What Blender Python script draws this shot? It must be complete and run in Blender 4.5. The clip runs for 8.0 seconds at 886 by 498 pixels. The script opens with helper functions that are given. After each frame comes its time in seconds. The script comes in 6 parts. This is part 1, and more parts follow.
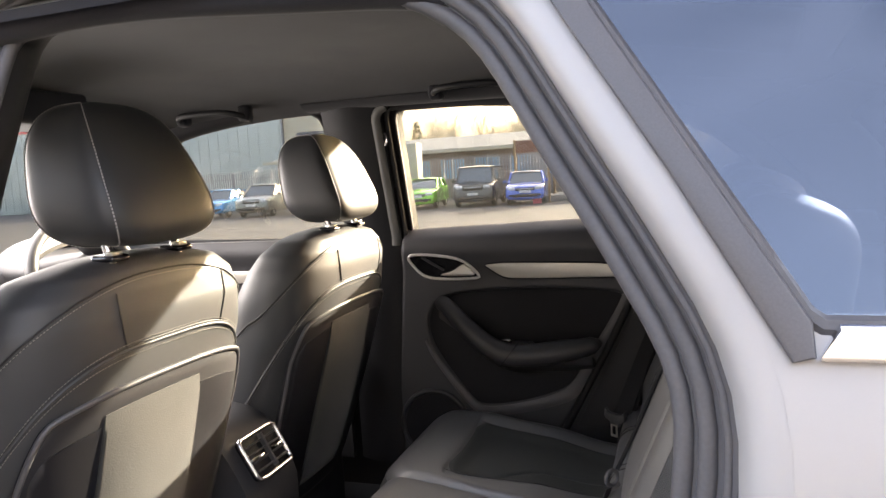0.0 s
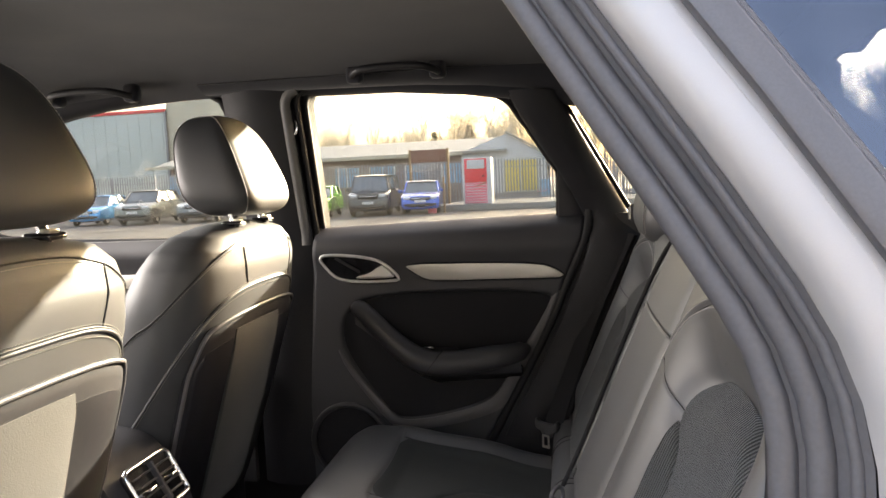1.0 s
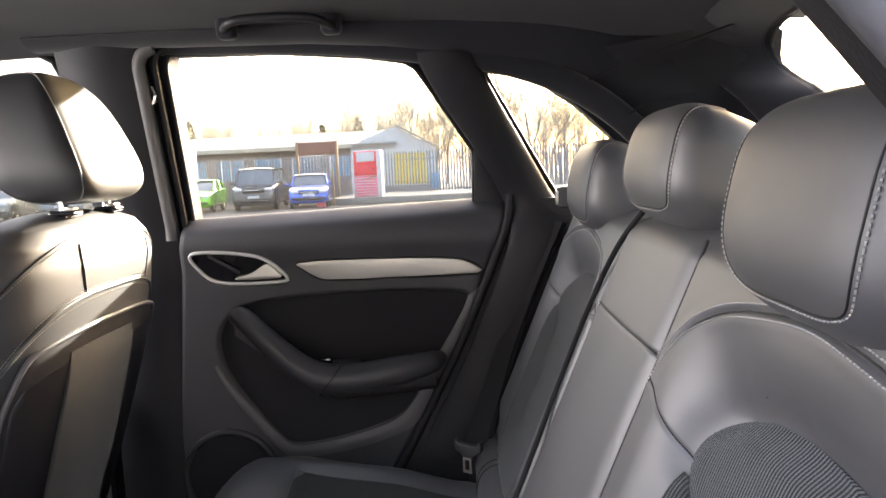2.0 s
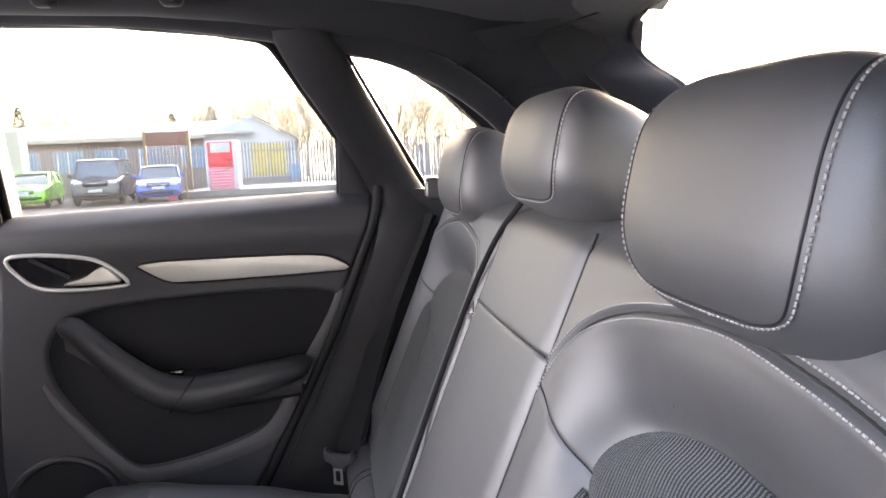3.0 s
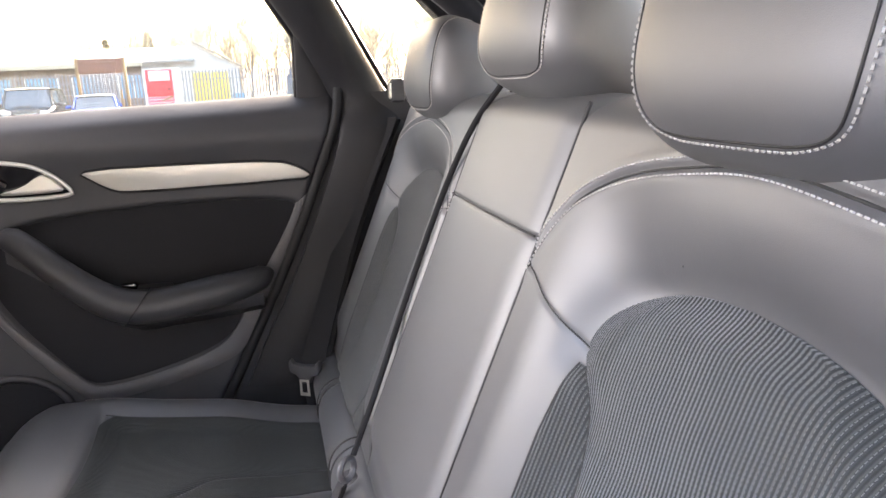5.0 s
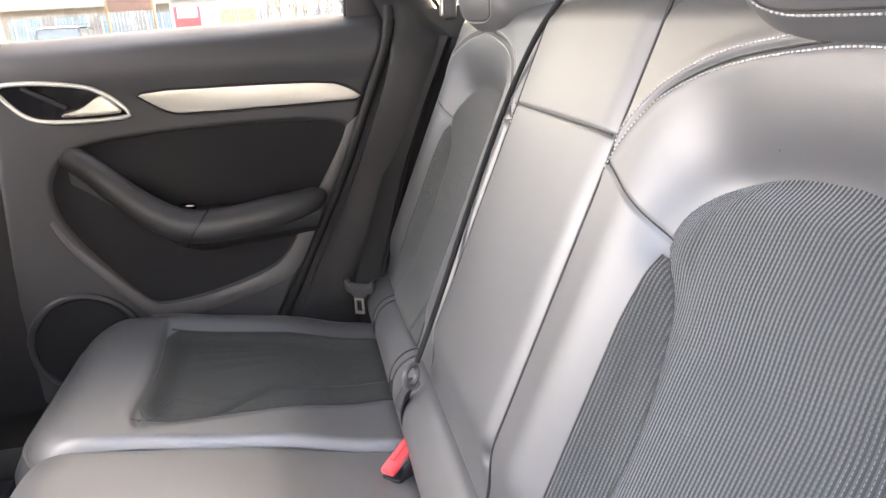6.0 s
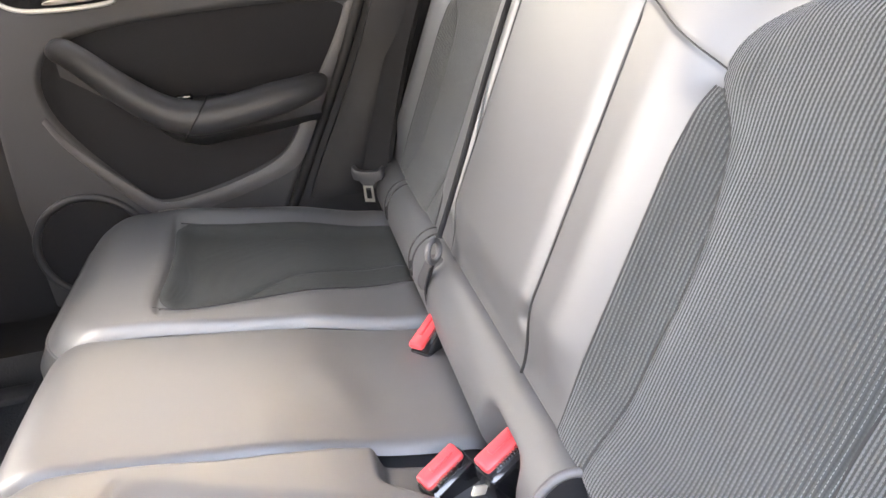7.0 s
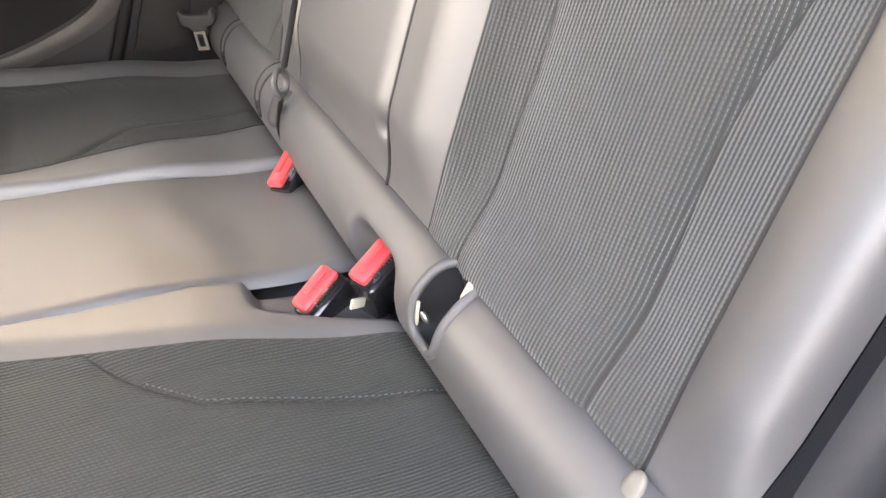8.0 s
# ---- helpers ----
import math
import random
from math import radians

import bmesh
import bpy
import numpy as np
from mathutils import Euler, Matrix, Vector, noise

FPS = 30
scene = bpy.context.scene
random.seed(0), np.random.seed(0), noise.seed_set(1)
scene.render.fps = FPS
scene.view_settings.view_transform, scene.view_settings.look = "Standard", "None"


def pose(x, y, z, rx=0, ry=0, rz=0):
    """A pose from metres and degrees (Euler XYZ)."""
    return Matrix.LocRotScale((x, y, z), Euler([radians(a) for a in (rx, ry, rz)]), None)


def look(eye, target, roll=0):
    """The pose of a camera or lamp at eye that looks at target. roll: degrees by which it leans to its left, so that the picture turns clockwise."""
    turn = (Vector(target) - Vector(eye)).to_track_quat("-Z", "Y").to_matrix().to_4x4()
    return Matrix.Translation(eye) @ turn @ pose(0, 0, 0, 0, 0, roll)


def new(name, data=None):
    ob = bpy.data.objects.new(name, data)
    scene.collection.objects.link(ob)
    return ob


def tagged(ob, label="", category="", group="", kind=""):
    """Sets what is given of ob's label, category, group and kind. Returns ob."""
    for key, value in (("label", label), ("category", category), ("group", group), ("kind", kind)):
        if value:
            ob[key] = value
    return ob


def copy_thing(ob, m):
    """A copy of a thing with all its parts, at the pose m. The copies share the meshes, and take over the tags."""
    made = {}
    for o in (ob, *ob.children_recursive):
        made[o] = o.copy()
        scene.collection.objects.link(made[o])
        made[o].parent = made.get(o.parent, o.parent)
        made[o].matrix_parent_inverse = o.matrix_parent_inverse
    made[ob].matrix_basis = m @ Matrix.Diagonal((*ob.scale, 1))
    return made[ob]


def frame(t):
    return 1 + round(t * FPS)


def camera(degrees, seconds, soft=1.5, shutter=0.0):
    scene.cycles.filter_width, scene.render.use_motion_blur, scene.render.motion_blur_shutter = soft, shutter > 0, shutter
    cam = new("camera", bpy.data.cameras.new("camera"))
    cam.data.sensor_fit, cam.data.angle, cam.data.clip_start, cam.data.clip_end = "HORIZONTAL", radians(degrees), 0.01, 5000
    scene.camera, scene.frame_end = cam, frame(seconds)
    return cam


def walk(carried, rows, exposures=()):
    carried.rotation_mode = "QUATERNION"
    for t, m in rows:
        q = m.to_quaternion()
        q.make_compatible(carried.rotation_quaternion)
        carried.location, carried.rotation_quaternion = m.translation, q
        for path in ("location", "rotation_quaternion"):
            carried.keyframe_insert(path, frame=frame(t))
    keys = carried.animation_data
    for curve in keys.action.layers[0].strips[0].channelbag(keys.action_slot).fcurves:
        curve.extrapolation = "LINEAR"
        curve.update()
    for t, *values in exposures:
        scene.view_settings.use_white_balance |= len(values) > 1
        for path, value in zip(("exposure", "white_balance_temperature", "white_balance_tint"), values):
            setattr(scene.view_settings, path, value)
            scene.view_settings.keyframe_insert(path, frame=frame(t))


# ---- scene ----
cam = camera(64.2, 8.0)
PATH = [
    (0, (0.511, -1.238, 1.286), (-0.133, 0.644, 1.082), -3.4),
    (0.2, (0.465, -1.246, 1.280), (-0.109, 0.66, 1.080), -3.1),
    (0.5, (0.439, -1.217, 1.267), (-0.054, 0.714, 1.083), -2.8),
    (0.8, (0.42, -1.173, 1.252), (0.01, 0.777, 1.076), -2.4),
    (1, (0.401, -1.107, 1.246), (0.048, 0.853, 1.055), -2.5),
    (1.2, (0.386, -1.026, 1.233), (0.081, 0.94, 1.038), -2.5),
    (2.5, (0.324, -0.797, 1.218), (0.476, 1.182, 0.973), -2.7),
    (3, (0.333, -0.756, 1.216), (0.668, 1.198, 0.952), -2.6),
    (3.5, (0.335, -0.734, 1.207), (0.783, 1.193, 0.913), -2.5),
    (4, (0.332, -0.72, 1.195), (0.835, 1.186, 0.858), -2.4),
    (5.5, (0.289, -0.716, 1.144), (0.697, 1.167, 0.609), -2.9),
    (6, (0.263, -0.722, 1.13), (0.616, 1.147, 0.511), -3.4),
    (6.5, (0.235, -0.717, 1.107), (0.531, 1.13, 0.399), -4.3),
    (7, (0.223, -0.706, 1.08), (0.563, 1.067, 0.221), -5.9),
    (7.5, (0.213, -0.712, 1.054), (0.689, 0.926, 0.009), -6.9),
    (8, (0.212, -0.716, 1.014), (0.829, 0.769, -0.175), -6.3),
]
walk(cam, [(t, look(eye, target, roll)) for t, eye, target, roll in PATH], [(0.0, 3.54, 7850, 20), (0.5, 3.68, 8000, 17), (1.0, 3.62, 8000, 18), (2.5, 4.55, 7000, 22), (4.0, 4.73, 7000, 22), (5.5, 5.25, 7500, 20), (7.0, 5.76, 7900, 18), (8.0, 5.66, 8700, 19)])

# ---- light ----
SUN_TO = Vector((0.42, 0.93, 0.285)).normalized()
world = bpy.data.worlds.new("sky")
scene.world = world
world.use_nodes = True
wn = world.node_tree.nodes
sky = wn.new("ShaderNodeTexSky")
sky.sky_type = "NISHITA"
sky.sun_disc = False
sky.sun_elevation = math.asin(SUN_TO.z)
sky.sun_rotation = math.atan2(SUN_TO.x, SUN_TO.y)
sky.air_density, sky.dust_density, sky.ozone_density = 1.0, 7.0, 1.0
# thin high cloud over the whole sky
cloud = wn.new("ShaderNodeVectorMath")
cloud.operation = "ADD"
puffs = wn.new("ShaderNodeTexNoise")
puffs.inputs["Scale"].default_value, puffs.inputs["Detail"].default_value = 2.2, 7
puffs.inputs["Distortion"].default_value = 0.6
spread = wn.new("ShaderNodeMapRange")
spread.inputs["From Min"].default_value, spread.inputs["From Max"].default_value = 0.40, 0.68
spread.inputs["To Min"].default_value, spread.inputs["To Max"].default_value = 0.30, 1.0
tone = wn.new("ShaderNodeVectorMath")
tone.operation = "SCALE"
tone.inputs[0].default_value = (0.86, 0.98, 1.22)
sky_dir = wn.new("ShaderNodeTexCoord")
world.node_tree.links.new(sky_dir.outputs["Generated"], puffs.inputs["Vector"])
world.node_tree.links.new(puffs.outputs["Fac"], spread.inputs["Value"])
world.node_tree.links.new(spread.outputs["Result"], tone.inputs["Scale"])
world.node_tree.links.new(tone.outputs["Vector"], cloud.inputs[1])
world.node_tree.links.new(sky.outputs[0], cloud.inputs[0])
world.node_tree.links.new(cloud.outputs[0], wn["Background"].inputs[0])
wn["Background"].inputs[1].default_value = 0.15
sun = new("sun", bpy.data.lights.new("sun", "SUN"))
sun.data.energy, sun.data.angle, sun.data.color = 2.4, radians(0.6), (0.96, 1.0, 0.87)
sun.matrix_world = look(SUN_TO * 50, (0, 0, 0))

# fill lamp added in the windscreen to brighten the seats beyond the sky's light
screen_fill = new("windscreen_fill", bpy.data.lights.new("windscreen_fill", "AREA"))
screen_fill.data.shape, screen_fill.data.size, screen_fill.data.size_y = "RECTANGLE", 1.15, 0.50
screen_fill.data.energy, screen_fill.data.color = 2.0, (0.90, 0.95, 1.0)
screen_fill.data.spread = radians(130)
screen_fill.matrix_world = look((-1.20, 0.0, 1.335), (-0.1, 0.0, 0.55))


# ---- materials ----
def node_mat(name):
    m = bpy.data.materials.new(name)
    m.use_nodes = True
    nt = m.node_tree
    return m, nt, nt.nodes["Principled BSDF"]


def mat(name, color, rough=0.5, metal=0.0, var=0.15, scale=6.0, fine=180.0, bump=0.1, dist=0.001, coat=0.0, sheen=0.0, spec=0.5, rough_var=0.1):
    """A surface with variation at two scales in colour and gloss, and a fine relief."""
    m, nt, p = node_mat(name)
    tc = nt.nodes.new("ShaderNodeTexCoord")
    big = nt.nodes.new("ShaderNodeTexNoise")
    small = nt.nodes.new("ShaderNodeTexNoise")
    big.inputs["Scale"].default_value, big.inputs["Detail"].default_value = scale, 5
    small.inputs["Scale"].default_value, small.inputs["Detail"].default_value = fine, 3
    for n in (big, small):
        nt.links.new(tc.outputs["Object"], n.inputs["Vector"])
    add = nt.nodes.new("ShaderNodeMath")
    add.operation = "ADD"
    nt.links.new(big.outputs["Fac"], add.inputs[0])
    nt.links.new(small.outputs["Fac"], add.inputs[1])
    ramp = nt.nodes.new("ShaderNodeMapRange")
    ramp.inputs["From Min"].default_value, ramp.inputs["From Max"].default_value = 0.6, 1.4
    ramp.inputs["To Min"].default_value, ramp.inputs["To Max"].default_value = 1 - var, 1 + var
    nt.links.new(add.outputs[0], ramp.inputs["Value"])
    mul = nt.nodes.new("ShaderNodeVectorMath")
    mul.operation = "SCALE"
    mul.inputs[0].default_value = color
    nt.links.new(ramp.outputs["Result"], mul.inputs["Scale"])
    nt.links.new(mul.outputs["Vector"], p.inputs["Base Color"])
    rr = nt.nodes.new("ShaderNodeMapRange")
    rr.inputs["From Min"].default_value, rr.inputs["From Max"].default_value = 0.3, 0.7
    rr.inputs["To Min"].default_value, rr.inputs["To Max"].default_value = max(0.02, rough - rough_var), min(1, rough + rough_var)
    nt.links.new(big.outputs["Fac"], rr.inputs["Value"])
    nt.links.new(rr.outputs["Result"], p.inputs["Roughness"])
    p.inputs["Metallic"].default_value = metal
    p.inputs["Specular IOR Level"].default_value = spec
    p.inputs["Coat Weight"].default_value = coat
    p.inputs["Coat Roughness"].default_value = 0.05
    p.inputs["Sheen Weight"].default_value = sheen
    p.inputs["Sheen Roughness"].default_value = 0.5
    if bump:
        b = nt.nodes.new("ShaderNodeBump")
        b.inputs["Strength"].default_value, b.inputs["Distance"].default_value = bump, dist
        nt.links.new(small.outputs["Fac"], b.inputs["Height"])
        nt.links.new(b.outputs["Normal"], p.inputs["Normal"])
    return m


def leather(name, color, rough=0.42, coat=0.3, ior=1.65, spec=1.0):
    """Grained hide: small cells between creases, large soft puckers."""
    m, nt, p = node_mat(name)
    tc = nt.nodes.new("ShaderNodeTexCoord")
    cell = nt.nodes.new("ShaderNodeTexVoronoi")
    cell.feature = "DISTANCE_TO_EDGE"
    cell.inputs["Scale"].default_value = 850
    soft = nt.nodes.new("ShaderNodeTexNoise")
    soft.inputs["Scale"].default_value, soft.inputs["Detail"].default_value = 40, 8
    wear = nt.nodes.new("ShaderNodeTexNoise")
    wear.inputs["Scale"].default_value, wear.inputs["Detail"].default_value = 5, 4
    for n in (cell, soft, wear):
        nt.links.new(tc.outputs["Object"], n.inputs["Vector"])
    ramp = nt.nodes.new("ShaderNodeMapRange")
    ramp.inputs["From Min"].default_value, ramp.inputs["From Max"].default_value = 0.3, 0.7
    ramp.inputs["To Min"].default_value, ramp.inputs["To Max"].default_value = 0.85, 1.2
    nt.links.new(wear.outputs["Fac"], ramp.inputs["Value"])
    mul = nt.nodes.new("ShaderNodeVectorMath")
    mul.operation = "SCALE"
    mul.inputs[0].default_value = color
    nt.links.new(ramp.outputs["Result"], mul.inputs["Scale"])
    nt.links.new(mul.outputs["Vector"], p.inputs["Base Color"])
    rr = nt.nodes.new("ShaderNodeMapRange")
    rr.inputs["To Min"].default_value, rr.inputs["To Max"].default_value = rough - 0.07, rough + 0.09
    nt.links.new(wear.outputs["Fac"], rr.inputs["Value"])
    nt.links.new(rr.outputs["Result"], p.inputs["Roughness"])
    p.inputs["Specular IOR Level"].default_value = spec
    p.inputs["IOR"].default_value = ior
    p.inputs["Coat Weight"].default_value = coat
    p.inputs["Coat Roughness"].default_value = 0.42
    b1 = nt.nodes.new("ShaderNodeBump")
    b1.inputs["Strength"].default_value, b1.inputs["Distance"].default_value = 0.25, 0.0005
    nt.links.new(cell.outputs["Distance"], b1.inputs["Height"])
    b2 = nt.nodes.new("ShaderNodeBump")
    b2.inputs["Strength"].default_value, b2.inputs["Distance"].default_value = 0.03, 0.0012
    nt.links.new(soft.outputs["Fac"], b2.inputs["Height"])
    nt.links.new(b1.outputs["Normal"], b2.inputs["Normal"])
    nt.links.new(b2.outputs["Normal"], p.inputs["Normal"])
    return m


def knit(name, color, pale, pitch=0.0050, dash=0.0075, pale_amount=0.75, sheen=0.2):
    """Ribbed seat cloth: ribs run up the seat, every rib carries a row of pale stitches."""
    m, nt, p = node_mat(name)
    N, K = nt.nodes, nt.links

    def maths(op, a, b=None):
        n = N.new("ShaderNodeMath")
        n.operation = op
        for i, v in enumerate((a, b)):
            if v is None:
                continue
            if isinstance(v, (int, float)):
                n.inputs[i].default_value = v
            else:
                K.new(v, n.inputs[i])
        return n.outputs[0]

    tc = N.new("ShaderNodeTexCoord")
    sep = N.new("ShaderNodeSeparateXYZ")
    K.new(tc.outputs["Object"], sep.inputs[0])
    wob = N.new("ShaderNodeTexNoise")
    wob.inputs["Scale"].default_value = 30
    K.new(tc.outputs["Object"], wob.inputs["Vector"])
    y = maths("ADD", sep.outputs["Y"], maths("MULTIPLY", wob.outputs["Fac"], 0.0004))
    across = maths("SINE", maths("MULTIPLY", y, 2 * math.pi / pitch))
    run = maths("ADD", sep.outputs["X"], sep.outputs["Z"])
    along = maths("SINE", maths("ADD", maths("MULTIPLY", run, 2 * math.pi / dash), maths("MULTIPLY", maths("FLOOR", maths("DIVIDE", y, pitch)), 2.1)))
    rib = maths("GREATER_THAN", across, 0.90)
    stitch = maths("MULTIPLY", rib, maths("GREATER_THAN", along, -0.6))
    cloth = N.new("ShaderNodeTexNoise")
    cloth.inputs["Scale"].default_value, cloth.inputs["Detail"].default_value = 700, 2
    K.new(tc.outputs["Object"], cloth.inputs["Vector"])
    lint = N.new("ShaderNodeTexNoise")
    lint.inputs["Scale"].default_value, lint.inputs["Detail"].default_value = 9, 6
    K.new(tc.outputs["Object"], lint.inputs["Vector"])
    mix = N.new("ShaderNodeMix")
    mix.data_type = "RGBA"
    mix.inputs["A"].default_value, mix.inputs["B"].default_value = (*color, 1), (*pale, 1)
    K.new(maths("MULTIPLY", stitch, maths("MULTIPLY", lint.outputs["Fac"], pale_amount * 2)), mix.inputs["Factor"])
    # shade between the ribs, put into the colour as darker valleys
    groove_shade = N.new("ShaderNodeMapRange")
    groove_shade.inputs["From Min"].default_value, groove_shade.inputs["From Max"].default_value = -1, 0.3
    groove_shade.inputs["To Min"].default_value, groove_shade.inputs["To Max"].default_value = 0.62, 1.06
    K.new(across, groove_shade.inputs["Value"])
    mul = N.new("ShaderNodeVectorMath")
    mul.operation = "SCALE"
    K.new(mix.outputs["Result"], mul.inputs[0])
    K.new(groove_shade.outputs["Result"], mul.inputs["Scale"])
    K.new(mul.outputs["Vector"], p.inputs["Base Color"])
    p.inputs["Roughness"].default_value = 0.85
    p.inputs["Sheen Weight"].default_value = sheen
    b = N.new("ShaderNodeBump")
    b.inputs["Strength"].default_value, b.inputs["Distance"].default_value = 0.7, 0.0008
    K.new(maths("ADD", across, maths("ADD", maths("MULTIPLY", along, 0.06), maths("MULTIPLY", cloth.outputs["Fac"], 0.6))), b.inputs["Height"])
    K.new(b.outputs["Normal"], p.inputs["Normal"])
    return m


def glass(name, tint=(0.95, 0.98, 0.97), gloss=0.05, haze=0.0, sheen=(0.8, 0.8, 0.8)):
    """Thin automotive glass: mostly clear, a mirror gloss by the angle."""
    m, nt, p = node_mat(name)
    N, K = nt.nodes, nt.links
    clear = N.new("ShaderNodeBsdfTransparent")
    clear.inputs[0].default_value = (*tint, 1)
    shine = N.new("ShaderNodeBsdfGlossy")
    shine.inputs["Roughness"].default_value = 0.015
    shine.inputs["Color"].default_value = (*sheen, 1)
    face = N.new("ShaderNodeLayerWeight")
    power = N.new("ShaderNodeMath")
    power.operation = "POWER"
    power.inputs[1].default_value = 5
    K.new(face.outputs["Facing"], power.inputs[0])
    fres = N.new("ShaderNodeMapRange")
    fres.inputs["To Min"].default_value, fres.inputs["To Max"].default_value = gloss, 1.0
    K.new(power.outputs[0], fres.inputs["Value"])
    mix = N.new("ShaderNodeMixShader")
    K.new(fres.outputs["Result"], mix.inputs[0])
    K.new(clear.outputs[0], mix.inputs[1])
    K.new(shine.outputs[0], mix.inputs[2])
    # translucent veil imitating the bright flare over the view outside
    flare_veil = N.new("ShaderNodeBsdfTranslucent")
    flare_veil.inputs[0].default_value = (0.9, 0.9, 0.88, 1)
    film = N.new("ShaderNodeMixShader")
    film.inputs[0].default_value = haze
    K.new(mix.outputs[0], film.inputs[1])
    K.new(flare_veil.outputs[0], film.inputs[2])
    K.new(film.outputs[0], N["Material Output"].inputs["Surface"])
    return m


def glow(name, color, strength):
    m, nt, p = node_mat(name)
    p.inputs["Base Color"].default_value = (*color, 1)
    p.inputs["Emission Color"].default_value = (*color, 1)
    p.inputs["Emission Strength"].default_value = strength
    return m


LEATHER = leather("black_leather", (0.047, 0.0475, 0.052), 0.56, 0.13, 1.7, 1.0)
LEATHER_FRONT = leather("black_leather_front", (0.041, 0.043, 0.046), 0.48, 0.0, 1.5, 0.5)
LEATHER_DOOR = leather("black_armrest_hide", (0.034, 0.034, 0.038), 0.5, 0.0, 1.5, 0.5)
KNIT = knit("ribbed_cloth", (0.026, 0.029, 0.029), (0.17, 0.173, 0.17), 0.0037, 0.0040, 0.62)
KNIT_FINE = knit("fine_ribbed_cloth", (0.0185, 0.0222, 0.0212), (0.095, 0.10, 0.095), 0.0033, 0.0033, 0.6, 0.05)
CLOTH = mat("pocket_cloth", (0.026, 0.027, 0.024), 0.9, bump=0.2, dist=0.002, fine=420, sheen=0.2)
HEADLINER = mat("headliner_cloth", (0.0105, 0.0108, 0.0155), 0.95, fine=500, bump=0.3, sheen=0.15)
PLASTIC = mat("black_plastic", (0.030, 0.030, 0.034), 0.48, fine=900, bump=0.25, dist=0.0005, spec=0.45)
PLASTIC_SOFT = mat("soft_black_plastic", (0.044, 0.044, 0.049), 0.58, fine=700, bump=0.3, dist=0.0006, spec=0.45)
PLASTIC_DARK = mat("dark_door_cloth", (0.017, 0.017, 0.020), 0.85, fine=600, bump=0.3, spec=0.25)
RIBBON = mat("grey_door_plastic", (0.085, 0.083, 0.088), 0.5, fine=700, bump=0.2)
PILLAR = mat("pillar_trim_plastic", (0.010, 0.010, 0.013), 0.55, fine=600, bump=0.2, spec=0.35)
LINING = mat("lining_plastic", (0.020, 0.020, 0.023), 0.6, fine=700, bump=0.25, dist=0.0005, spec=0.35)
# lighter than the pillar plastic: window light on the edge put into the colour
EDGE_TRIM = mat("grey_lit_edge_trim", (0.115, 0.113, 0.110), 0.5, fine=600, bump=0.15)
HANDLE = mat("handle_plastic", (0.009, 0.009, 0.012), 0.5, fine=600, bump=0.2)
SEAM = mat("dark_joint", (0.012, 0.012, 0.013), 0.6, bump=0)
PILLAR_OUT = mat("satin_pillar_film", (0.075, 0.072, 0.078), 0.35, fine=600, bump=0.05)
RUBBER = mat("seal_rubber", (0.072, 0.070, 0.075), 0.55, fine=300, bump=0.15)
RUBBER_IN = mat("black_seal_rubber", (0.012, 0.012, 0.014), 0.6, fine=300, bump=0.15, spec=0.3)
SILVER = mat("silver_paint", (0.35, 0.342, 0.337), 0.42, metal=0.25, var=0.03, fine=1500, bump=0.03, rough_var=0.03)
ALU = mat("brushed_aluminium", (0.66, 0.63, 0.57), 0.40, metal=0.45, var=0.05, fine=900, bump=0.1, dist=0.0003)
CHROME = mat("chrome", (0.85, 0.85, 0.86), 0.12, metal=1.0, var=0.03, bump=0, rough_var=0.04)
SATIN = mat("satin_bezel_metal", (0.70, 0.69, 0.67), 0.32, metal=0.4, var=0.04, bump=0.02)
GLOSS_BLACK = mat("gloss_black", (0.012, 0.012, 0.014), 0.12, bump=0, coat=0.5, rough_var=0.03)
WEBBING = mat("belt_webbing", (0.018, 0.018, 0.020), 0.85, fine=900, bump=0.4, spec=0.25)
GRIP = mat("grained_grip_plastic", (0.045, 0.045, 0.048), 0.5, fine=700, bump=0.2)
RED = mat("red_button_plastic", (0.72, 0.065, 0.075), 0.35, var=0.06, bump=0.05)
THREAD = mat("pale_thread", (0.390, 0.375, 0.360), 0.7, var=0.1, bump=0.2)
THREAD_DARK = mat("grey_thread", (0.24, 0.23, 0.21), 0.7, var=0.1, bump=0.2)
CARPET = mat("black_carpet", (0.036, 0.037, 0.041), 0.95, fine=350, bump=0.8, dist=0.004)
STEEL = mat("zinc_steel", (0.62, 0.60, 0.55), 0.35, metal=0.9, bump=0.05)
SAND = mat("sand_plastic", (0.15, 0.138, 0.118), 0.5, var=0.05, bump=0.05)
IVORY = mat("ivory_plastic", (0.42, 0.39, 0.33), 0.4, var=0.05, bump=0.05)
CLEAR = glass("window_glass", (0.61, 0.63, 0.625), 0.05, 0.002)
TINTED = glass("tinted_glass", (0.24, 0.28, 0.36), 0.12, 0.0, (0.54, 0.63, 0.76))
LAMP = glow("warm_lamp", (1.0, 0.60, 0.28), 0.12)


# ---- mesh helpers ----
def ss(a, b, x):
    t = np.clip((np.asarray(x, float) - a) / (b - a), 0, 1)
    return t * t * (3 - 2 * t)


OFFSET = {}


def thing(name, loc, label, category, group="", kind=""):
    ob = new(name)
    ob.location = loc
    OFFSET[ob] = Vector(loc)
    return tagged(ob, label, category, group, kind)


